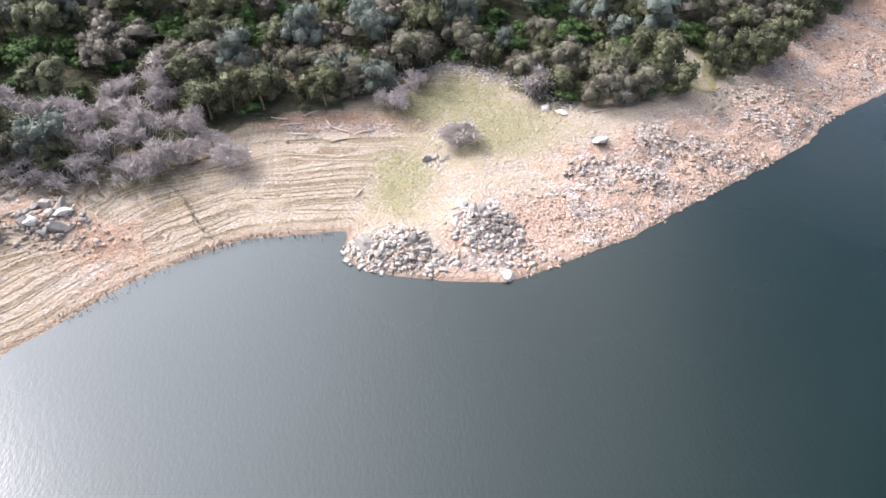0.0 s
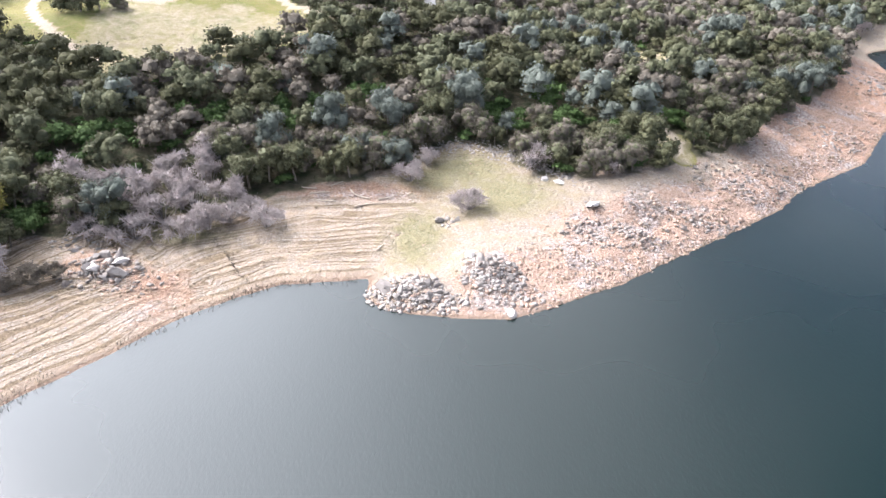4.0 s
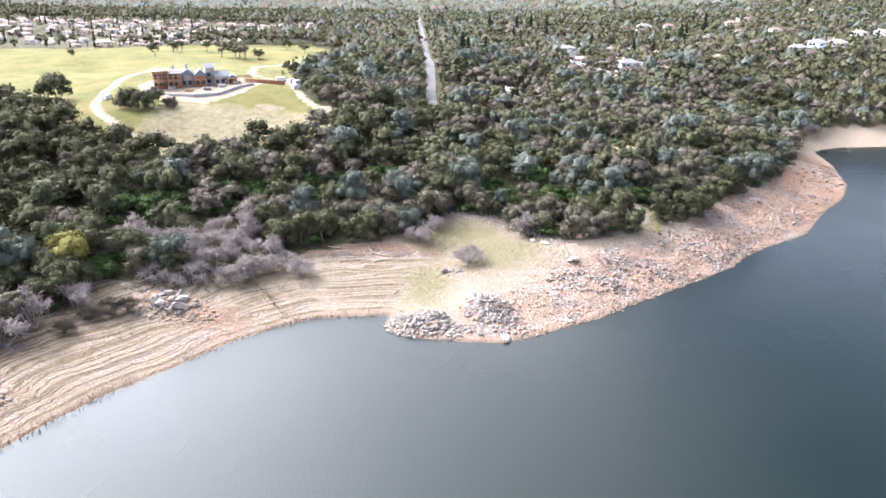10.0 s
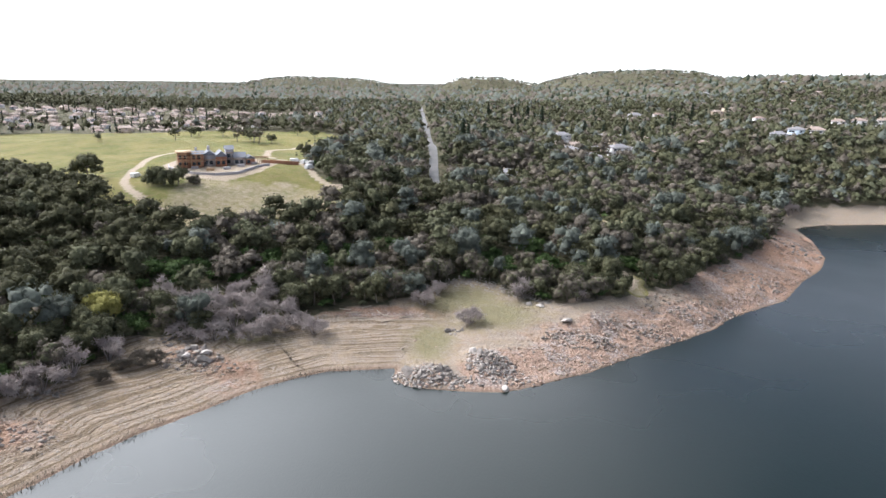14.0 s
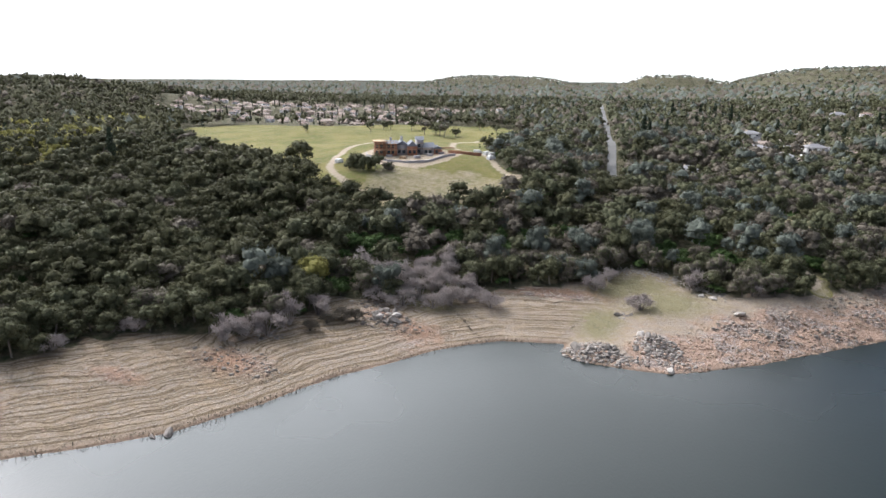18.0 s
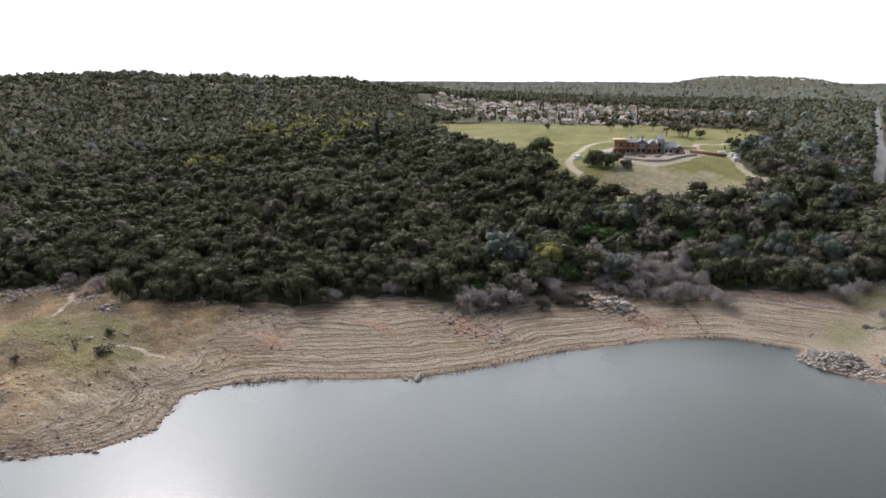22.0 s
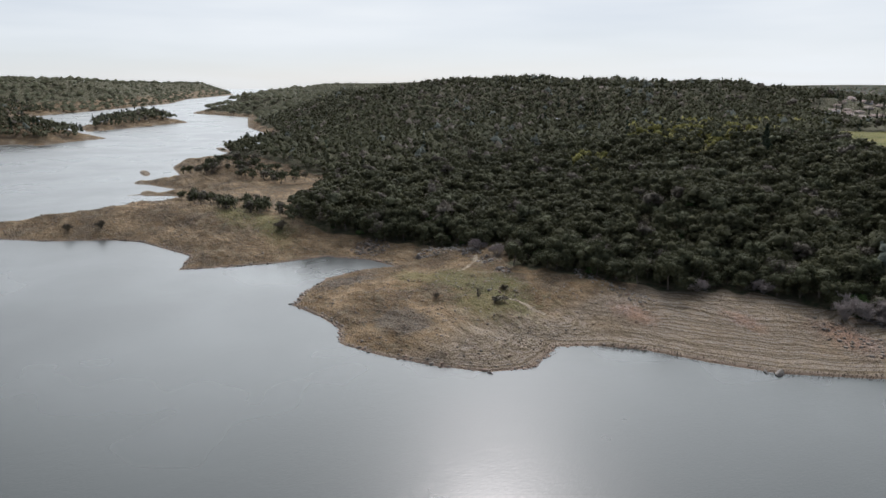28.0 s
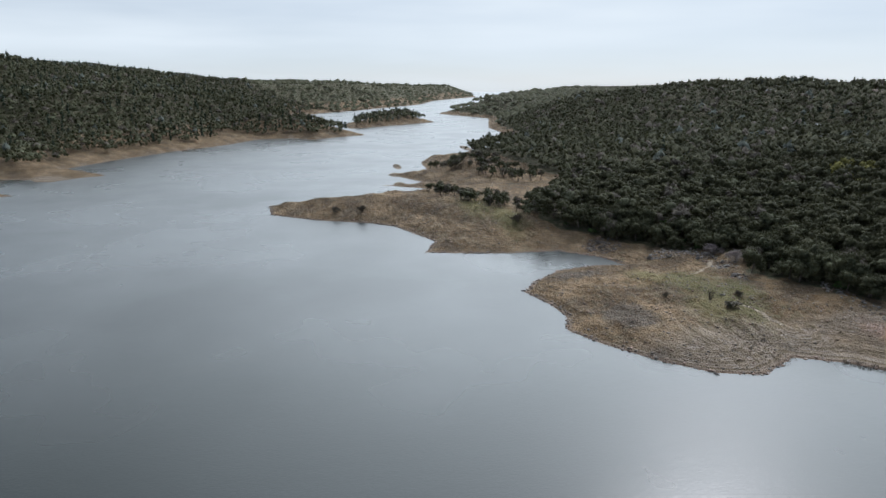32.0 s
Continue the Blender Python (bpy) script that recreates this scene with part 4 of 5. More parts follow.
def boulder_mesh(name, flat, material):
    """A block of granite: a ball cut by random planes, its edges worn."""
    bm = bmesh.new()
    bmesh.ops.create_icosphere(bm, subdivisions=2, radius=1.0)
    cuts = [(unit(rng.normal(0, 1, 3)), rng.uniform(0.42, 0.78)) for _ in range(14)]
    for v in bm.verts:
        p = np.array(v.co)
        for n, k in cuts:
            over = p @ n - k
            if over > 0:
                p = p - n * over * 0.98
        p = p + rng.normal(0, 0.018, 3)
        v.co = p * (1.15, 0.9, flat)
    me = bpy.data.meshes.new(name)
    bm.to_mesh(me)
    bm.free()
    me.materials.append(material)
    return me


BOULDERS = [boulder_mesh("boulder", f, GRANITE) for f in (0.75, 0.62, 0.85, 0.55, 0.7, 0.8)]
PALE_STONE = granite("pale_sunbleached_granite", (0.425, 0.391, 0.357), (0.612, 0.578, 0.535), (0.34, 0.306, 0.272))
PALE_BOULDERS = [boulder_mesh("boulder", f, PALE_STONE) for f in (0.7, 0.6, 0.8)]
DARK_BOULDERS = [boulder_mesh("boulder", f, DARK_STONE) for f in (0.7, 0.6, 0.8)]


def boulder(x, y, r, label="grey weathered granite boulder on the shore", dark=False, group="boulders on the shore", flat=1.0, sink=0.25):
    kinds = DARK_BOULDERS if dark else PALE_BOULDERS if "pale" in label or "whitish" in label else BOULDERS
    me = kinds[int(rng.integers(0, 99)) % len(kinds)]
    ob = tagged(new("boulder", me), label, "boulder", group)
    z = max(on_ground(x, y), -0.3)
    ob.matrix_basis = Matrix.LocRotScale((x, y, z + r * (0.45 - sink) * flat), Euler((rng.uniform(-0.5, 0.5) * flat, rng.uniform(-0.5, 0.5) * flat, rng.uniform(0, 6.28))), (r * rng.uniform(1.0, 1.5), r * rng.uniform(0.8, 1.2), r * 1.25 * flat))
    return ob


PILES = [  # x, y, half widths, big rocks, small stones, largest, dark
    (-6, 24.5, 8.0, 5.5, 60, 1100, 0.9, False), (3, 21, 7, 3, 10, 300, 0.7, False), (9, 34, 2.5, 2, 7, 30, 1.4, False), (13, 29.5, 6.5, 5.5, 16, 800, 0.7, False), (13.5, 31, 4.0, 3.5, 8, 260, 0.6, True), (3, 52, 3.0, 2.0, 8, 40, 1.2, False), (-69, 28.5, 6.0, 5.0, 26, 460, 1.6, False),
    (-78, 36, 6.0, 3.0, 6, 90, 1.0, False), (40, 47, 10.0, 5.5, 6, 480, 0.8, True), (62, 57, 16.0, 6.5, 8, 560, 0.8, True), (88, 77, 20.0, 8.0, 12, 800, 1.0, True), (120, 112, 14, 8, 8, 300, 1.2, False),
    (-266, -97, 8.0, 8.0, 30, 600, 1.4, True), (-241, -75, 6.0, 11.0, 24, 420, 1.7, False), (-231, -66, 6, 4, 10, 200, 1.3, False), (-212, -68, 6.0, 4.0, 10, 140, 1.3, False), (-196, -71, 5.0, 3.0, 6, 100, 1.2, False), (165, 172, 14, 14, 10, 300, 1.3, False),
    (-100, 5, 8.0, 3.0, 4, 120, 0.9, False), (-170, -50, 10.0, 3.0, 5, 120, 1.0, False), (18, 24, 6, 4, 4, 220, 0.6, False), (-98, -14, 12, 7, 3, 320, 0.7, True), (-63, 25, 6, 4, 3, 160, 0.7, True), (-72, 26, 6, 5, 8, 240, 1.0, True), (-150, -48, 12, 4, 2, 160, 0.6, False), (-176, -80, 14, 7, 3, 60, 0.7, False)]
stones = {"pale": [], "dark": [], "red": [], "tan": []}


def stone(where, x, y, r):
    """One small broken stone, added to the loose stones of its colour."""
    co = BALL_V[[0, 2, 8, 6, 18, 20, 26, 24]] * 1.3 + rng.normal(0, 0.22, (8, 3))
    a = rng.uniform(0, 6.28)
    c, s = math.cos(a) * r, math.sin(a) * r
    co = co * (1.1, 0.8, 0.6)
    stones[where].append((np.stack([co[:, 0] * c - co[:, 1] * s + x, co[:, 0] * s + co[:, 1] * c + y, co[:, 2] * r], 1), x, y))


for x, y, rx, ry, big, small, most, dark in PILES:
    for _ in range(big):
        a, q = rng.uniform(0, 6.28), math.sqrt(rng.uniform(0, 1))
        if on_ground(x + rx * q * math.cos(a), y + ry * q * math.sin(a)) < 0.15:
            continue
        boulder(x + rx * q * math.cos(a), y + ry * q * math.sin(a), most * rng.uniform(0.2, 1.0) ** 3 + 0.24, dark=dark,
                label="dark broken boulder in a heap above the water" if dark else "grey granite boulder in a heap at the water")
    for _ in range(small):
        a, q = rng.uniform(0, 6.28), rng.uniform(0, 1.15) ** 0.6
        u = rng.uniform()
        stone("red" if u < (0.3 if dark else 0.16) else "dark" if dark and u < 0.75 or u > 0.75 else "pale", x + rx * q * math.cos(a), y + ry * q * math.sin(a), 0.1 + 0.62 * rng.uniform(0, 1) ** 5)
for x, y, r, flat, text in [(38.5, 58, 2.6, 0.5, "pale flat-topped block of rock on bare ground"), (8, 34.5, 1.5, 1.0, "large whitish boulder on top of the rock heap"),
                            (10, 32.5, 1.5, 1.0, "large grey boulder on the rock heap"), (16.3, 18.2, 1.3, 0.9, "pale boulder standing at the water's edge"), (-10, 25, 2.1, 0.9, "large rounded grey boulder at the water"),
                            (-45, 60, 1.3, 0.8, "single pale boulder on dry grass"), (-96.5, -50.5, 1.0, 0.8, "small grey boulder in shallow water"), (-93.8, -48.5, 1.7, 0.8, "rounded grey boulder in shallow water"),
                            (-128, -116, 0.9, 0.9, "small dark boulder at the tip of the point"), (-209, -148, 1.0, 0.8, "dark boulder at the end of the point"), (28, 70, 1.5, 0.7, "pale outcrop boulder under the shrubs"),
                            (31, 68, 1.4, 0.7, "pale outcrop boulder under the shrubs"), (-67, 30, 1.9, 0.7, "broad pale granite block in a heap"), (-71, 27, 1.6, 0.8, "broad pale granite block in a heap")]:
    boulder(x, y, r, text, flat=flat)
# loose stones along the open shore
for _ in range(15000):
    x = rng.uniform(18, 185)
    y0 = np.interp(x, [18, 57, 100, 147, 185], [18, 43, 80, 126, 185])
    y = y0 + rng.uniform(-4, 30) * rng.uniform(0.3, 1)
    if rough(np.array(x), np.array(y), 22) + 0.5 * rough(np.array(x), np.array(y), 7) > -0.25:
        stone(rng.choice(["red", "red", "red", "red", "tan", "dark"]), x, y, 0.07 + 0.42 * rng.uniform(0, 1) ** 6)
for _ in range(800):
    t = rng.uniform(0, 1)
    x = np.interp(t, [0, 0.3, 0.6, 1], [-66, -110, -160, -200]) + rng.uniform(-8, 8)
    y = np.interp(t, [0, 0.3, 0.6, 1], [10, -30, -60, -90]) + rng.uniform(-14, 14)
    stone("red" if rng.uniform() < 0.4 else "pale", x, y, rng.uniform(0.08, 0.26))
for _ in range(1500):
    a, q = rng.uniform(0, 6.28), math.sqrt(rng.uniform(0, 1))
    stone("dark" if rng.uniform() < 0.7 else "red", -178 + 55 * q * math.cos(a), -112 + 34 * q * math.sin(a), 0.08 + 0.4 * rng.uniform(0, 1) ** 4)
for _ in range(900):
    a, q = rng.uniform(0, 6.28), math.sqrt(rng.uniform(0, 1))
    stone("dark" if rng.uniform() < 0.6 else "red", -330 + 85 * q * math.cos(a), -175 + 45 * q * math.sin(a), 0.1 + 0.5 * rng.uniform(0, 1) ** 4)
for _ in range(500):
    x = rng.uniform(-8, 36)
    stone("pale", x, np.interp(x, [-8, 5, 20, 36], [82, 88, 83, 69]) + rng.normal(0, 2.0), rng.uniform(0.12, 0.5))
# broken rims of the flat point and the spit
RIM = [p_ for p_ in COVE_SHORE if p_[0] < -120] + WEST_SHORE[:13]
for (x0, y0), (x1, y1) in zip(RIM, RIM[1:]):
    for _ in range(int(math.hypot(x1 - x0, y1 - y0) * 3.2)):
        u = rng.uniform(0, 1)
        stone(rng.choice(["dark", "dark", "red"]), x0 + (x1 - x0) * u + rng.normal(0, 0.9), y0 + (y1 - y0) * u + rng.normal(0.5, 0.9), 0.12 + 0.5 * rng.uniform(0, 1) ** 3)
# broken edges of the wave-cut benches: stones where the bank steps down
lx, ly = rng.uniform(-420, 30, 90000), rng.uniform(-270, 80, 90000)
ld = shore(lx, ly)
ok_ = (ld > 1.5) & (ld < 60) & ~inside(WOODS, lx, ly)
lx, ly = lx[ok_], ly[ok_]
lz = height(lx, ly)
steep = np.hypot(height(lx + 0.6, ly) - lz, height(lx, ly + 0.6) - lz) / 0.6
ok_ = (steep > 0.3) & (lz > 0.3) & (lz < 14)
lx, ly = lx[ok_], ly[ok_]
for x, y in list(zip(lx, ly))[:7000]:
    west_ = x + 0.15 * y < -150
    stone(rng.choice(["tan", "tan", "dark", "red"] if west_ else ["tan", "tan", "tan", "red"]), x, y, 0.1 + 0.34 * rng.uniform(0, 1) ** 3)
CUBE_F = np.array([(0, 1, 2, 3), (7, 6, 5, 4), (0, 4, 5, 1), (1, 5, 6, 2), (2, 6, 7, 3), (3, 7, 4, 0)])[:, ::-1]
for key, mat, text in (("pale", GRANITE, "loose grey granite rubble on the shore"), ("dark", DARK_STONE, "dark broken rubble above the water"), ("red", RED_STONE, "loose reddish stones on the bare bank"), ("tan", TAN_STONE, "tan broken stones along the benches of the bank")):
    zz_ = height(np.array([s[1] for s in stones[key]]), np.array([s[2] for s in stones[key]]))
    keep_ = zz_ > -0.15
    me = quad_mesh("rubble", [(s[0] + (0, 0, z), CUBE_F) for s, z, k in zip(stones[key], zz_, keep_) if k], mat)
    tagged(new("rubble", me), text, "rubble", kind="stuff")

# ---- bare shrubs, dead wood, reeds ----
bush_protos = []
for w_, h_, n_ in ((7, 4.6, 800), (7.5, 6.0, 850), (6, 7.5, 750), (8, 4.6, 850)):
    shape = twig_bush(w_, h_, n_)
    me = bpy.data.meshes.new("twig_crown")
    fill(me, *shape, smooth=False)
    me.materials.append(LEAF["twig"])
    bush_protos.append(me)
dark_twigs = bpy.data.meshes.new("twig_crown")
fill(dark_twigs, *twig_bush(6, 3.6, 800), smooth=False)
dark_twigs.materials.append(LEAF["brown"])
STEMS = trunk_mesh("stems", 5.0, 0.16, 5.0)


def bare_shrub(x, y, size, v, label="leafless grey shrub with fine upright twigs", dark=False):
    t = new("bare_shrub")
    tagged(t, label, "shrub", "leafless shrubs on the shore")
    part("stem", STEMS, t)
    part("twig_crown", dark_twigs if dark else bush_protos[v], t)
    return stand(t, x, y, size * (1.2 if dark else 1.4), rng.uniform(0, 6.28), 0.05)


for x, y, s, v in [(8, 57.5, 1.0, 0), (-7, 71, 0.85, 1), (-3, 78, 0.7, 1), (-40, 49, 0.95, 0), (-75, 46, 1.1, 1), (-68, 41, 1.1, 3), (-64, 48, 1.15, 1), (-58, 43, 1.0, 3), (-53, 47, 1.0, 1),
                   (-49, 50, 0.9, 0), (-60, 71, 1.1, 2), (-55, 75, 0.9, 2), (-67, 68, 1.0, 1), (-83, 53, 1.1, 1), (-89, 57, 1.0, 2), (-76, 57, 1.1, 1), (-58, 66, 1.0, 2), (-66, 60, 1.1, 1), (-58, 54, 1.1, 2), (-51, 59, 1.0, 1), (-77, 41, 1.0, 3), (-62, 55, 1.1, 1), (-71, 52, 1.1, 2), (-45, 55, 0.8, 0),
                   (-98, 4, 1.1, 1), (-107, -4, 1.1, 1), (-95, 13, 1.1, 2), (-103, 2, 1.0, 3), (-90, 22, 1.0, 1), (-143, -28, 0.8, 3), (-131, -11, 0.8, 0), (-134, -12, 0.6, 3), (26, 76, 1.0, 1), (44, 72, 0.8, 1), (-215, -62, 0.9, 0), (-232, -62, 0.8, 3), (201, 254, 1.0, 2), (205, 258, 0.9, 1), (244, 278, 1.1, 3)]:
    bare_shrub(x, y, s, v)
for x, y, s in [(-81, 21.5, 1.1), (-85, 18, 0.8), (-78, 24, 0.9), (-88, 12, 0.9), (-181, -106, 0.4), (-363, -218, 0.8), (-358, -203, 0.9), (-300, -128, 1.0), (-178, -82, 0.5)]:
    bare_shrub(x, y, s, 0, "low brown leafless shrub on dry ground", True)

low_bush = leaf_mesh("bush_crown", crown(6.5, 2.0, 0.0, 9, 420, 0.26), ["brown", "brown", "dark"])
t = tagged(new("low_shrub"), "low dark brown shrub on the flat grassy point", "shrub")
part("stem", STEMS, t).scale = (0.3, 0.3, 0.3)
part("bush_crown", low_bush, t)
stand(t, -166, -90, 0.9)
t = tagged(new("dead_tree"), "small dead forked tree on the flat grassy point", "tree")
part("trunk", trunk_mesh("trunk", 6.0, 0.3, 6.0), t)
sparse = bpy.data.meshes.new("twig_crown")
fill(sparse, *twig_bush(4.5, 5, 40), smooth=False)
sparse.materials.append(BARK)
part("twig_crown", sparse, t)
stand(t, -174, -94, 0.8)

WOOD = bark_material("bleached_driftwood", (0.26, 0.21, 0.16), (0.46, 0.39, 0.31))


def drift_log(x, y, length, turn, r=0.22):
    ring = [(math.cos(k * 0.785), math.sin(k * 0.785)) for k in range(8)]
    rows_ = 5
    co = []
    for i in range(rows_):
        u = i / (rows_ - 1)
        bend = 0.06 * length * math.sin(u * 3.1)
        co += [((u - 0.5) * length, bend + c * r * (1 - 0.5 * u), r + s * r * (1 - 0.5 * u)) for c, s in ring]
    q = [(i * 8 + k, i * 8 + (k + 1) % 8, (i + 1) * 8 + (k + 1) % 8, (i + 1) * 8 + k) for i in range(rows_ - 1) for k in range(8)]
    q += [(0, 3, 2, 1), (0, 7, 4, 3), (7, 6, 5, 4)] + [(32, 33, 34, 35), (32, 35, 36, 39), (39, 36, 37, 38)]
    ob = tagged(new("drift_log", quad_mesh("drift_log", [(np.array(co), np.array(q))], WOOD, True)), "bleached grey driftwood log on the bank", "log", "driftwood")
    ob.matrix_basis = pose(x, y, on_ground(x, y) - 0.04, 0, 0, turn)


for x, y, ln, tn in [(-22, 67, 6, 110), (-19, 64, 5, 150), (-12, 43, 4, 60), (-30, 65, 5, 10), (-33, 67, 4, 170), (-17, 60, 7, 15), (-26, 69, 4, 45), (-28, 62, 5, 175), (40, 68, 4, 20), (110, 112, 6, 40), (-13, 63, 4, 20)]:
    drift_log(x, y, ln, tn)


def reeds(name, line, lo, hi, count, tall, label):
    """Thin dead stems in shallow water along a stretch of shore."""
    seg = np.array(line, float)
    t = rng.uniform(0, len(seg) - 1, count)
    i = t.astype(int).clip(0, len(seg) - 2)
    base = seg[i] + (seg[i + 1] - seg[i]) * (t - i)[:, None]
    away = unit(np.stack([-(seg[i + 1] - seg[i])[:, 1], (seg[i + 1] - seg[i])[:, 0]], 1))
    base = base + away * rng.uniform(lo, hi, (count, 1))
    z = np.maximum(height(base[:, 0], base[:, 1]), -1.0)
    a = np.column_stack([base, z - 0.1])
    b = a + np.column_stack([rng.normal(0, 0.25, (count, 2)), np.maximum(-z, 0) + tall * rng.uniform(0.4, 1.1, count)])
    side = unit(np.cross(b - a, rng.normal(0, 1, (count, 3)))) * 0.07
    co = np.stack([a - side, a + side, b + side * 0.4, b - side * 0.4], 1).reshape(-1, 3)
    me = quad_mesh(name, [(co, np.arange(4 * count).reshape(-1, 4))], LEAF["brown"])
    tagged(new(name, me), label, "reeds", kind="stuff")


reeds("reeds", [(-66, -2), (-81, -29), (-94, -48), (-122, -68), (-131, -78)], -2.0, 1.6, 1000, 0.95, "dead stems standing in the shallow water")
reeds("reeds", [(-16, 30), (-33, 28), (-42, 22), (-58, 5)], -1.5, 1.2, 350, 0.9, "sparse dead stems along the cove")
# dark stems added to stand for the dark of a narrow crack
reeds("weeds", [(-39, 28), (-43, 32), (-46, 37), (-51, 43)], -0.35, 0.35, 170, 0.6, "dark stems standing in for the dark crack of a dry gully")
reeds("weeds", [(-132, -92), (-140, -96), (-150, -98)], -4, 4, 300, 0.6, "dry weeds on the flat point")

# ---- field trees, groves ----
def oak(x, y, size, name="olive", group="oaks in the field"):
    t = tree_thing("pine_tree" if name == "grey" else "garden_tree" if "garden" in group else "small_oak" if "spit" in group else "oak_tree", *(thing_protos if group == "oaks in the field" and y < 230 else small_protos)[name, int(abs(x * 7)) % 3], OAK_LABEL[name].replace("on the slope", "standing in the grass"), group=group)
    return stand(t, x, y, size, rng.uniform(0, 6.28))


for x, y, s, k in [(-126, 146, 0.95, "olive"), (-121, 144, 0.9, "dark"), (-116, 147, 0.95, "olive"), (-110, 150, 0.6, "brown"), (-160, 158, 1.25, "olive"), (-166, 160, 0.8, "olive"), (-56, 186, 1.0, "dark"), (-58, 199, 0.9, "olive"),
                   (-50, 192, 1.0, "brown"), (-74, 244, 0.8, "dark"), (-72, 262, 0.9, "olive"), (-70, 293, 0.9, "dark"), (-71, 338, 0.9, "dark"), (-50, 180, 0.9, "olive"), (-181, 316, 0.9, "dark"), (-195, 385, 1.0, "dark"), (-190, 388, 0.8, "dark"), (-172, 388, 0.9, "olive"), (-155, 396, 0.9, "brown"), (-151, 354, 1.1, "brown"), (-144, 362, 1.1, "olive"),
                   (-138, 350, 1.2, "olive"), (-132, 340, 1.2, "brown"), (-126, 352, 1.0, "dark"), (-222, 295, 0.6, "dark"), (-118, 406, 0.9, "dark"), (-100, 380, 0.8, "olive"), (-97, 37, 1.3, "yellow"), (-45, 81, 1.15, "grey"),
                   (-11, 76, 0.8, "grey"), (-22, 78, 0.85, "grey"), (-18, 80, 0.8, "grey"), (-30, 92, 1.2, "grey")]:
    oak(x, y, s, k).location.z -= 1.4 if -130 < x < -105 else 0
for _ in range(60):
    t = rng.uniform(0, 1)
    oak(np.interp(t, [0, 1], [-395, -305]) + rng.uniform(-6, 6), np.interp(t, [0, 1], [-160, -114]) + rng.uniform(-7, 9), rng.uniform(0.45, 0.75), rng.choice(["brown", "brown", "dark", "olive"]), "small oaks on the spit")
for _ in range(70):
    t = rng.uniform(0, 1)
    oak(np.interp(t, [0, 1], [-560, -420]) + rng.uniform(-10, 10), np.interp(t, [0, 1], [-125, -85]) + rng.uniform(-16, 16), rng.uniform(0.5, 0.9), rng.choice(["dark", "dark", "brown"]), "small oaks on the spit")

# conifers
cone_protos = []
for v in range(3):
    shape = crown(6.5, 17, 1.5, 7, 420, 0.6, 0.75, 0.82)
    cone_protos.append((leaf_mesh("crown_conifer", shape, ["conifer"]), trunk_mesh("trunk", 8, 0.3, 1.0)))


def conifer(x, y, s, label="tall dark conifer above the oaks"):
    t = tree_thing("conifer", *cone_protos[int(abs(x)) % 3], label, "tree", "conifers")
    return stand(t, x, y, s, rng.uniform(0, 6.28))


for x, y, s in [(10, 312, 1.1), (25, 326, 0.95), (14, 318, 0.9), (139, 407, 0.9), (213, 534, 1.0), (253, 589, 1.0), (120, 470, 0.9), (160, 430, 0.8), (60, 520, 1.0), (-250, 130, 1.1), (-40, 420, 0.9), (70, 600, 1.1), (85, 610, 1.2), (100, 605, 1.1), (45, 640, 1.2)]:
    conifer(x, y, s)
for _ in range(16):
    conifer(-rng.uniform(560, 1000), rng.uniform(180, 480), rng.uniform(0.3, 0.5), "lone conifer on the wooded ridge")
cypress_me = leaf_mesh("crown_cypress", crown(2.2, 9, 0.4, 6, 150, 0.45, 0.85, 0.7), ["conifer"])
cypress_trunk = trunk_mesh("trunk", 4, 0.15, 0.3)

# ---- houses ----
ROOFS = [plain("clay_tile_roof", (0.19, 0.13, 0.11), (0.31, 0.23, 0.2)), plain("grey_shingle_roof", (0.14, 0.14, 0.15), (0.3, 0.29, 0.29)), plain("tan_tile_roof", (0.22, 0.17, 0.14), (0.34, 0.27, 0.23))]
WALLS = [plain("cream_stucco", (0.5, 0.42, 0.35), (0.66, 0.57, 0.48)), plain("white_stucco", (0.518, 0.5106, 0.4958), (0.6068, 0.5994, 0.5846)), plain("pale_blue_siding", (0.5, 0.6, 0.68), (0.62, 0.71, 0.78)), plain("tan_stucco", (0.45, 0.36, 0.27), (0.57, 0.47, 0.37))]
GLASS = plain("window_glass", (0.03, 0.04, 0.05), (0.06, 0.07, 0.08), 0.1, 0.5, 0.0)
DOOR = plain("painted_door", (0.16, 0.08, 0.05), (0.22, 0.13, 0.08))


def hip_roof(x0, x1, y0, y1, z, rise, over=0.6):
    x0, x1, y0, y1 = x0 - over, x1 + over, y0 - over, y1 + over
    r = min(x1 - x0, y1 - y0) / 2 * 0.95
    long_x = x1 - x0 > y1 - y0
    a = ((x0 + r, (y0 + y1) / 2), (x1 - r, (y0 + y1) / 2)) if long_x else (((x0 + x1) / 2, y0 + r), ((x0 + x1) / 2, y1 - r))
    co = [(x0, y0, z), (x1, y0, z), (x1, y1, z), (x0, y1, z), (*a[0], z + rise), (*a[1], z + rise)]
    co += [(x, y, z - 0.25) for x, y, _ in co[:4]]
    low = [(6, 7, 1, 0), (7, 8, 2, 1), (8, 9, 3, 2), (9, 6, 0, 3), (6, 9, 8, 7)]
    q = [(0, 1, 5, 4), (1, 2, 5, 5), (2, 3, 4, 5), (3, 0, 4, 4)] if long_x else [(0, 1, 4, 4), (1, 2, 5, 4), (2, 3, 5, 5), (3, 0, 4, 5)]
    return co, q + low


def poly_mesh(name, pieces, material):
    verts, faces = [], []
    for co, q in pieces:
        n = len(verts)
        verts += [tuple(c) for c in co]
        faces += [tuple(dict.fromkeys(n + i for i in f)) for f in q]
    me = bpy.data.meshes.new(name)
    me.from_pydata(verts, [], faces)
    me.materials.append(material)
    return me


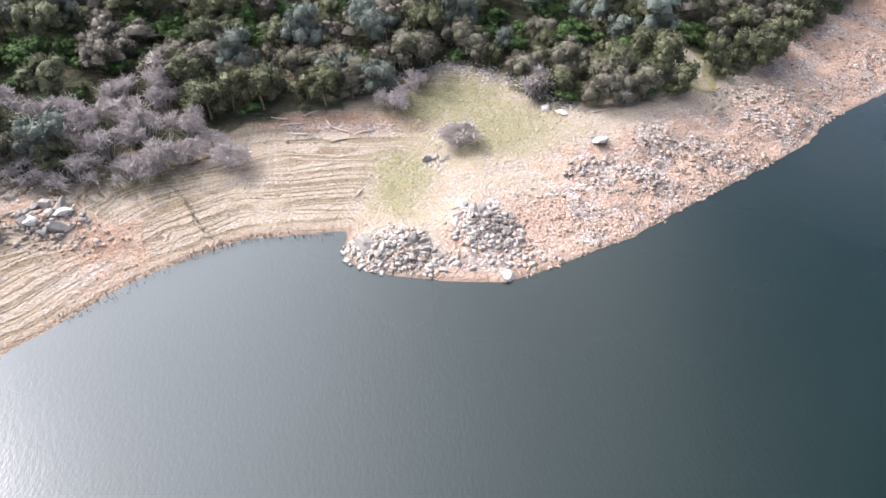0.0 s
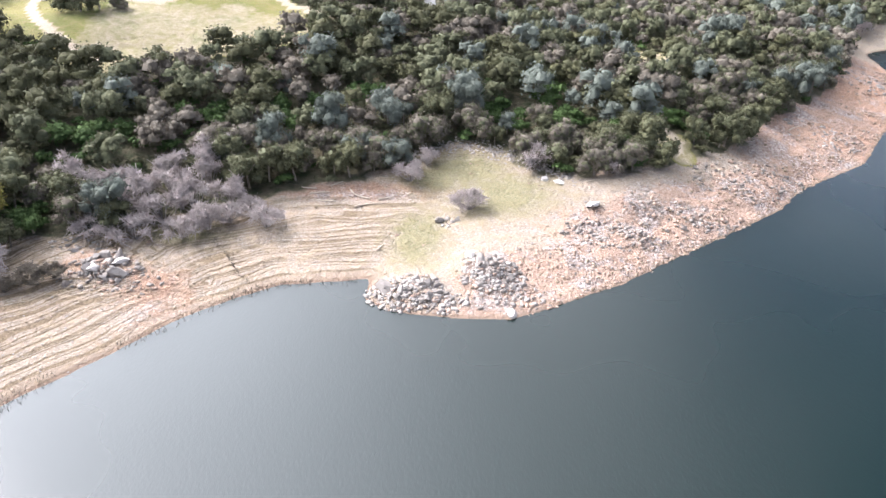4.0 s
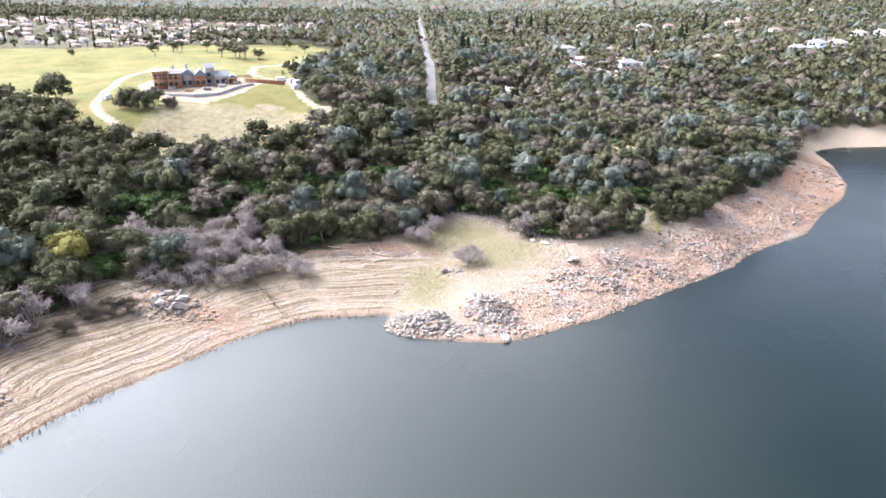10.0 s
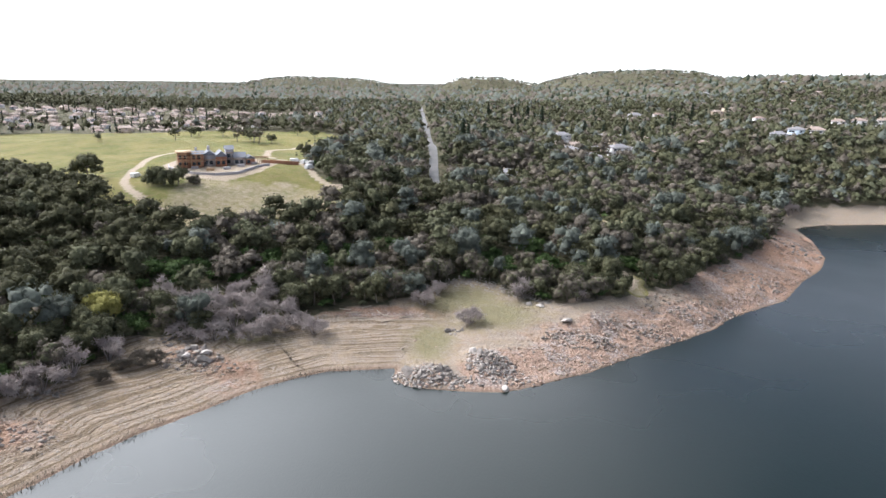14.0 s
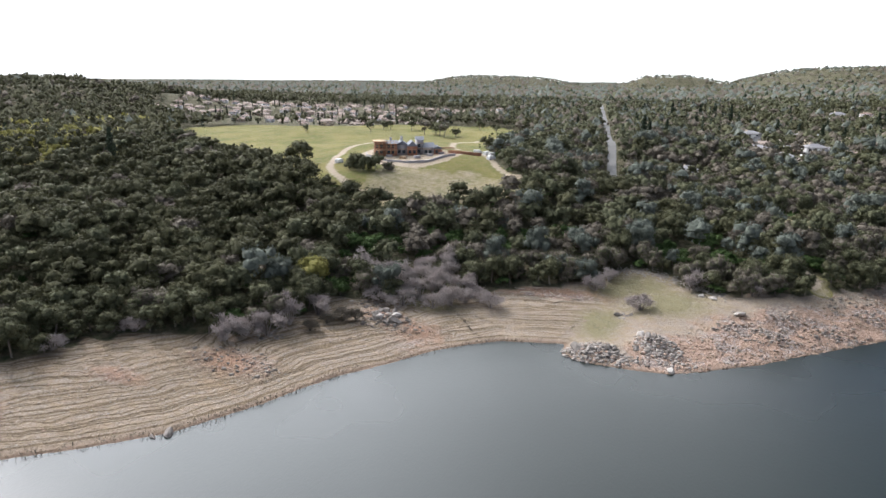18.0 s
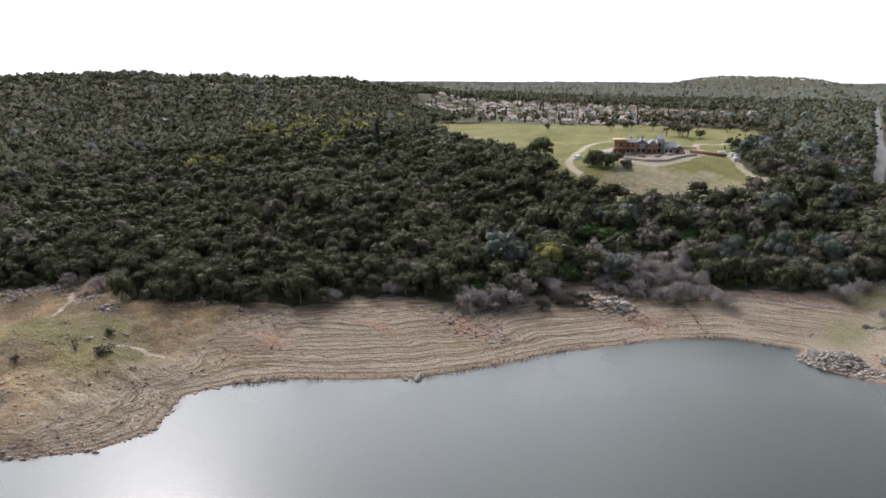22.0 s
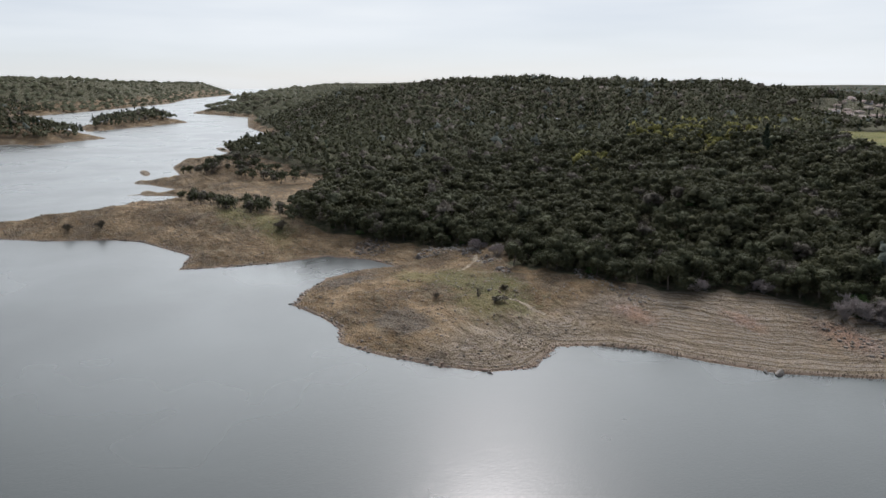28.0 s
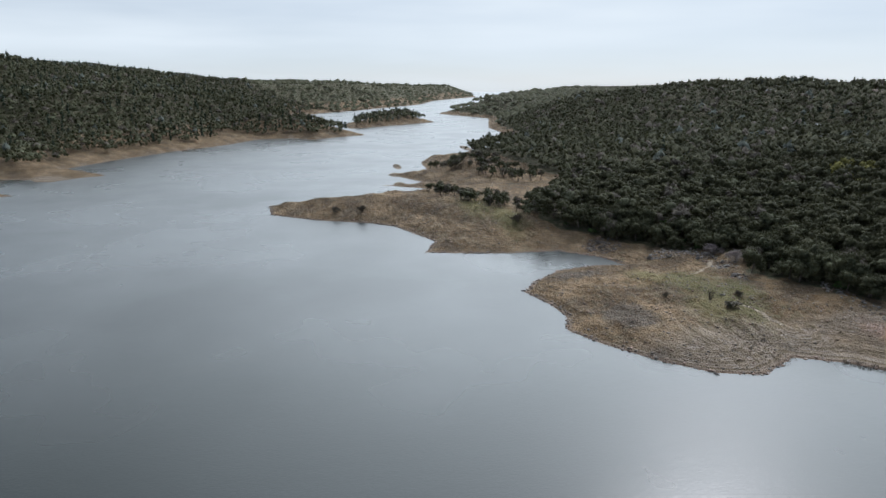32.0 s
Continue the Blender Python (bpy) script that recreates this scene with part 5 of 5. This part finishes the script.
def house(w_, d_, storeys, roof, wall, label):
    """A house with walls, hipped roof, chimney, a door and windows on two fronts."""
    top = tagged(new("house"), label, "house", "houses beyond the woods")
    h_ = 3.0 * storeys
    part("wall", quad_mesh("wall", [box_pieces(-w_ / 2, w_ / 2, -d_ / 2, d_ / 2, -2.5, h_), box_pieces(w_ * 0.1, w_ * 0.42, -d_ / 2 - 3, -d_ / 2 + 0.5, -2.5, 3.0)], WALLS[wall]), top)
    roof_ob = part("roof", poly_mesh("roof", [hip_roof(-w_ / 2, w_ / 2, -d_ / 2, d_ / 2, h_ + 0.12, 2.3), hip_roof(w_ * 0.1, w_ * 0.42, -d_ / 2 - 3, -d_ / 2 + 0.2, 3.1, 1.4, 0.4)], ROOFS[roof]), top)
    part("chimney", quad_mesh("chimney", [box_pieces(-w_ * 0.28, -w_ * 0.28 + 0.9, 0.6, 1.4, h_ + 0.4, h_ + 3.0)], WALLS[3]), roof_ob)
    part("door", quad_mesh("door", [box_pieces(-w_ * 0.06, -w_ * 0.06 + 1.0, -d_ / 2 - 0.06, -d_ / 2 + 0.02, 0, 2.1)], DOOR), top)
    pane = quad_mesh("window", [box_pieces(-0.9, 0.9, -0.05, 0.05, -0.65, 0.65)], GLASS)
    for s in range(storeys):
        for k in (-0.36, -0.18, 0.26):
            if not (k == 0.26 and s == 0):
                part("window", pane, top).location = (k * w_, -d_ / 2 - 0.03, 1.6 + 3 * s)
        for k in (-0.25, 0.2):
            o = part("window", pane, top)
            o.location, o.rotation_euler = (w_ / 2 + 0.03, k * d_, 1.6 + 3 * s), (0, 0, math.pi / 2)
    return top


kinds_ = [house(15, 11, 1, 0, 0, "low cream house with a clay tile roof"), house(18, 12, 1, 2, 0, "long cream house with a tan tile roof"), house(14, 12, 2, 0, 1, "two-storey white house with a clay tile roof"),
          house(16, 12, 2, 2, 3, "tan two-storey house with a tile roof"), house(13, 10, 2, 1, 1, "white two-storey house with a grey roof"), house(12, 12, 3, 1, 2, "three-storey pale blue house with a grey roof"),
          house(13, 12, 3, 2, 1, "three-storey white house on the hillside"), house(14, 10, 1, 1, 3, "low tan house with a grey shingle roof")]
used = set()


def put_house(k, x, y, turn, size=1.0):
    m = pose(x, y, on_ground(x, y), 0, 0, turn) @ Matrix.Scale(size, 4)
    if k in used:
        return copy_thing(kinds_[k], m)
    used.add(k)
    kinds_[k].matrix_basis = m
    return kinds_[k]


hx, hy = scatter(-540, -110, 410, 760, 20.5)
keep = inside(HOUSING, hx, hy)
for x, y in zip(hx[keep], hy[keep]):
    put_house(int(rng.choice([0, 1, 2, 3, 0, 1])), x, y, rng.choice([0, 15, -20, 30]) + rng.uniform(-6, 6), 0.72)
hx2, hy2 = scatter(-540, -110, 410, 760, 12)
keep = inside(HOUSING, hx2, hy2)
for x, y in list(zip(hx2[keep], hy2[keep]))[::2][:330]:
    near_house = np.min(np.hypot(hx - x, hy - y))
    if near_house > 6.5:
        if rng.uniform() < 0.5:
            oak(x, y, rng.uniform(0.4, 0.7), rng.choice(["dark", "olive", "brown"]), "garden trees between the houses")
            continue
        stand(tree_thing("cypress", cypress_me, cypress_trunk, "slim dark cypress between the houses", "tree", "cypresses"), x, y, rng.uniform(0.5, 1.0))
for k, x, y, tn in HOUSES:
    put_house(k, x, y, tn, 0.75 if x < 40 else 1.0)

# ---- the large house under construction ----
PLY = plain("plywood_sheathing", (0.25, 0.105, 0.062), (0.4, 0.2, 0.125))
ROOFING = plain("dark_roofing_felt", (0.1, 0.11, 0.13), (0.22, 0.23, 0.26))
CONCRETE = plain("grey_concrete", (0.26, 0.245, 0.25), (0.42, 0.4, 0.4))
LUMBER = plain("raw_lumber", (0.3, 0.19, 0.105), (0.46, 0.32, 0.2))
mansion = tagged(new("house_under_construction"), "large unfinished house of plywood and framing on a raised terrace", "house")


def gable_roof(x0, x1, y0, y1, z, rise, along_x, over=0.5):
    """A gabled roof, closed at its ends."""
    x0, x1, y0, y1 = x0 - over, x1 + over, y0 - over, y1 + over
    a, b = (((x0, (y0 + y1) / 2), (x1, (y0 + y1) / 2)) if along_x else (((x0 + x1) / 2, y0), ((x0 + x1) / 2, y1)))
    co = [(x0, y0, z), (x1, y0, z), (x1, y1, z), (x0, y1, z), (*a, z + rise), (*b, z + rise)]
    q = [(0, 1, 5, 4), (2, 3, 4, 5), (3, 0, 4), (1, 2, 5), (0, 3, 2, 1)] if along_x else [(1, 2, 5, 4), (3, 0, 4, 5), (0, 1, 4), (2, 3, 5), (0, 3, 2, 1)]
    return co, q


WINGS = [(-21, -15, -4, 5, 6.6, PLY, 0, 0), (-15, -9.5, -5, 4, 5.8, PLY, 1.3, 1), (-9.5, -4, -3, 6, 5.0, CONCRETE, 2.2, 0), (-4, 1, -4.5, 5, 4.4, PLY, 2.6, 0), (1, 4.5, -1, 6, 7.4, CONCRETE, 1.6, 1),
         (4.5, 10, -3, 6, 3.8, CONCRETE, 2.0, 1), (10, 14, -4, 4, 3.0, PLY, 1.4, 0)]
# dark panels on the walls stand in for the unlit window openings
hole = quad_mesh("window_opening", [box_pieces(-0.75, 0.75, -0.06, 0.06, -0.8, 0.8)], GLASS)
for x0, x1, y0, y1, z, skin, rise, along in WINGS:
    part("wall", quad_mesh("wall", [box_pieces(x0 + 0.01, x1 - 0.01, y0, y1, -1, z)], skin), mansion)
    if rise:
        part("roof", poly_mesh("roof", [gable_roof(x0, x1, y0, y1, z + 0.02, rise, along)], ROOFING), mansion)
    else:
        part("roof_deck", quad_mesh("roof_deck", [box_pieces(x0 - 0.8, x1 + 0.4, y0 - 1.2, y1 + 0.4, z + 0.02, z + 0.3)], LUMBER), mansion)
    for level in range(int(z // 2.9)):
        part("floor_edge", quad_mesh("floor_edge", [box_pieces(x0 - 0.3, x1 - 0.1, y0 - 0.9, y0 - 0.02, 2.75 + 2.9 * level, 2.95 + 2.9 * level)], LUMBER), mansion)
        for x in np.arange(x0 + 1.2, x1 - 0.6, 2.3):
            part("window", hole, mansion).location = (x, y0 - 0.04, 1.5 + 2.9 * level)
post = quad_mesh("post", [box_pieces(-0.11, 0.11, -0.11, 0.11, -1, 7.4)], LUMBER)
for x in np.arange(-21.5, -9, 2.1):
    part("scaffold_post", post, mansion).location = (x, -6.4, 0)
plank = quad_mesh("plank", [box_pieces(-6.4, 6.4, -0.45, 0.45, -0.06, 0.06)], LUMBER)
for z in (2.4, 4.6, 6.8):
    part("scaffold_deck", plank, mansion).location = (-15.4, -6.3, z)
stud = quad_mesh("stud", [box_pieces(-0.08, 0.08, -0.08, 0.08, -1, 3.1)], LUMBER)
for x in np.arange(14.2, 21, 0.95):
    for y in (-3.5, 2.5):
        part("stud", stud, mansion).location = (x, y, 0)
beam = quad_mesh("beam", [box_pieces(14, 21, -0.1, 0.1, 3.1, 3.35)], LUMBER)
for y in (-3.5, -0.5, 2.5):
    part("beam", beam, mansion).location = (0, y, 0)
part("chimney", quad_mesh("chimney", [box_pieces(-7.4, -6.2, 1, 2.1, 5, 9.2)], CONCRETE), mansion)
part("chimney", quad_mesh("chimney", [box_pieces(-13, -12, 1, 2, 5.8, 8.6)], CONCRETE), mansion)
mansion.matrix_basis = pose(-108, 186, on_ground(-108, 186) + 0.4, 0, 0, 22)


def ring_wall(name, line, tall, thick, material, label, category):
    """A low wall that follows the ground."""
    verts, faces = [], []
    for n, (x, y) in enumerate(line):
        x0, y0 = line[max(n - 1, 0)]
        x1, y1 = line[min(n + 1, len(line) - 1)]
        d = math.hypot(x1 - x0, y1 - y0)
        nx_, ny_ = -(y1 - y0) / d * thick / 2, (x1 - x0) / d * thick / 2
        z = on_ground(x, y)
        verts += [(x - nx_, y - ny_, z - 1), (x + nx_, y + ny_, z - 1), (x + nx_, y + ny_, z + tall), (x - nx_, y - ny_, z + tall)]
        if n:
            a, b = 4 * n - 4, 4 * n
            faces += [(a, b, b + 3, a + 3), (a + 1, a + 2, b + 2, b + 1), (a + 3, b + 3, b + 2, a + 2)]
    faces += [(0, 3, 2, 1), (4 * len(line) - 4, 4 * len(line) - 3, 4 * len(line) - 2, 4 * len(line) - 1)]
    me = bpy.data.meshes.new(name)
    me.from_pydata(verts, [], faces)
    me.materials.append(material)
    return tagged(new(name, me), label, category)


ring_wall("retaining_wall", [(-135, 186), (-131, 176), (-124, 168), (-115, 163), (-105, 163), (-96, 168), (-90, 177), (-86, 186)], 1.1, 0.5, CONCRETE, "curved grey retaining wall round the building site", "wall")
ring_wall("garden_wall", [(-92, 196), (-86, 194), (-80, 196), (-75, 200)], 1.6, 0.6, PLY, "orange-brown unfinished garden wall", "wall")
stack_layers = [quad_mesh("block_layer", [box_pieces(-1.6, 1.6, -0.8, 0.8, 0, 0.26)], m_) for m_ in (CONCRETE, LUMBER)]
for x, y, tn in [(-118, 174, 20), (-110, 172, 0), (-103, 174, 40), (-98, 180, 10), (-94, 188, 60), (-122, 180, 0), (-88, 202, 30)]:
    t = tagged(new("material_stack"), "stack of building blocks on bare ground", "building material", "stacks on the building site")
    for k in range(4):
        part("block_layer", stack_layers[0 if tn else 1], t).location = (0, 0, 0.1 + 0.3 * k)
    t.matrix_basis = pose(x, y, on_ground(x, y) - 0.1, 0, 0, tn)
WHITE = plain("white_vehicle_paint", (0.7, 0.7, 0.7), (0.8, 0.8, 0.8), 0.35, 1, 0)
TYRE = plain("tyre_rubber", (0.02, 0.02, 0.02), (0.04, 0.04, 0.04))


def van(x, y, turn):
    v = tagged(new("van"), "white work van parked beside the dirt track", "van", "vans at the building site")
    part("body", poly_mesh("body", [([(-2.5, -0.95, 0.4), (2.5, -0.95, 0.4), (2.5, 0.95, 0.4), (-2.5, 0.95, 0.4), (-2.5, -0.95, 2.2), (1.2, -0.9, 2.2), (1.2, 0.9, 2.2), (-2.5, 0.95, 2.2), (2.5, -0.95, 1.1), (2.5, 0.95, 1.1)],
                                     [(3, 2, 1, 0), (4, 5, 6, 7), (0, 1, 8, 5, 4), (3, 7, 6, 9, 2), (5, 8, 9, 6), (1, 2, 9, 8), (0, 4, 7, 3)])], WHITE), v)
    part("windscreen", poly_mesh("windscreen", [([(1.3, -0.8, 2.12), (1.3, 0.8, 2.12), (2.3, 0.85, 1.32), (2.3, -0.85, 1.32)], [(0, 3, 2, 1)])], GLASS), v)
    ring = [(0.38 * math.cos(k * 0.52), 0.38 * math.sin(k * 0.52)) for k in range(12)]
    wheel = poly_mesh("wheel", [([(a, -0.12, b) for a, b in ring] + [(a, 0.12, b) for a, b in ring], [tuple(range(12)), tuple(range(23, 11, -1))] + [(k, 12 + k, 12 + (k + 1) % 12, (k + 1) % 12) for k in range(12)])], TYRE)
    for wx in (-1.6, 1.6):
        for wy in (-0.92, 0.92):
            part("wheel", wheel, v).location = (wx, wy, 0.38)
    v.matrix_basis = pose(x, y, on_ground(x, y) + 0.05, 0, 0, turn)


for x, y, tn in [(-70, 205, 60), (-74, 211, 70), (-68, 192, 60), (-80, 216, 20), (-66, 230, 80), (-139, 158, 80)]:
    van(x, y, tn)

# ---- road ----
ASPHALT = plain("worn_asphalt", (0.1, 0.098, 0.095), (0.19, 0.185, 0.18), 0.9, 0.8, 0.2)
road_pts = []
for (x0, y0), (x1, y1) in zip(ROAD, ROAD[1:]):
    n = max(2, int(math.hypot(x1 - x0, y1 - y0) / 8))
    road_pts += [(x0 + (x1 - x0) * k / n, y0 + (y1 - y0) * k / n) for k in range(n)]
verts, faces = [], []
for n, (x, y) in enumerate(road_pts):
    x1, y1 = road_pts[min(n + 1, len(road_pts) - 1)]
    x0, y0 = road_pts[max(n - 1, 0)]
    d = math.hypot(x1 - x0, y1 - y0)
    nx_, ny_ = (y1 - y0) / d * 2.5, -(x1 - x0) / d * 2.5
    zc = max(on_ground(x + nx_, y + ny_), on_ground(x - nx_, y - ny_), on_ground(x, y)) + 0.3
    verts += [(x - nx_, y - ny_, zc), (x + nx_, y + ny_, zc), (x + nx_ * 1.3, y + ny_ * 1.3, zc - 1.5), (x - nx_ * 1.3, y - ny_ * 1.3, zc - 1.5)]
    if n:
        a, b = 4 * n - 4, 4 * n
        faces += [(a, a + 1, b + 1, b), (a + 1, a + 2, b + 2, b + 1), (a + 3, a, b, b + 3)]
me = bpy.data.meshes.new("road")
me.from_pydata(verts, [], faces)
me.materials.append(ASPHALT)
tagged(new("road", me), "straight grey asphalt road between the trees", "road", kind="structure")
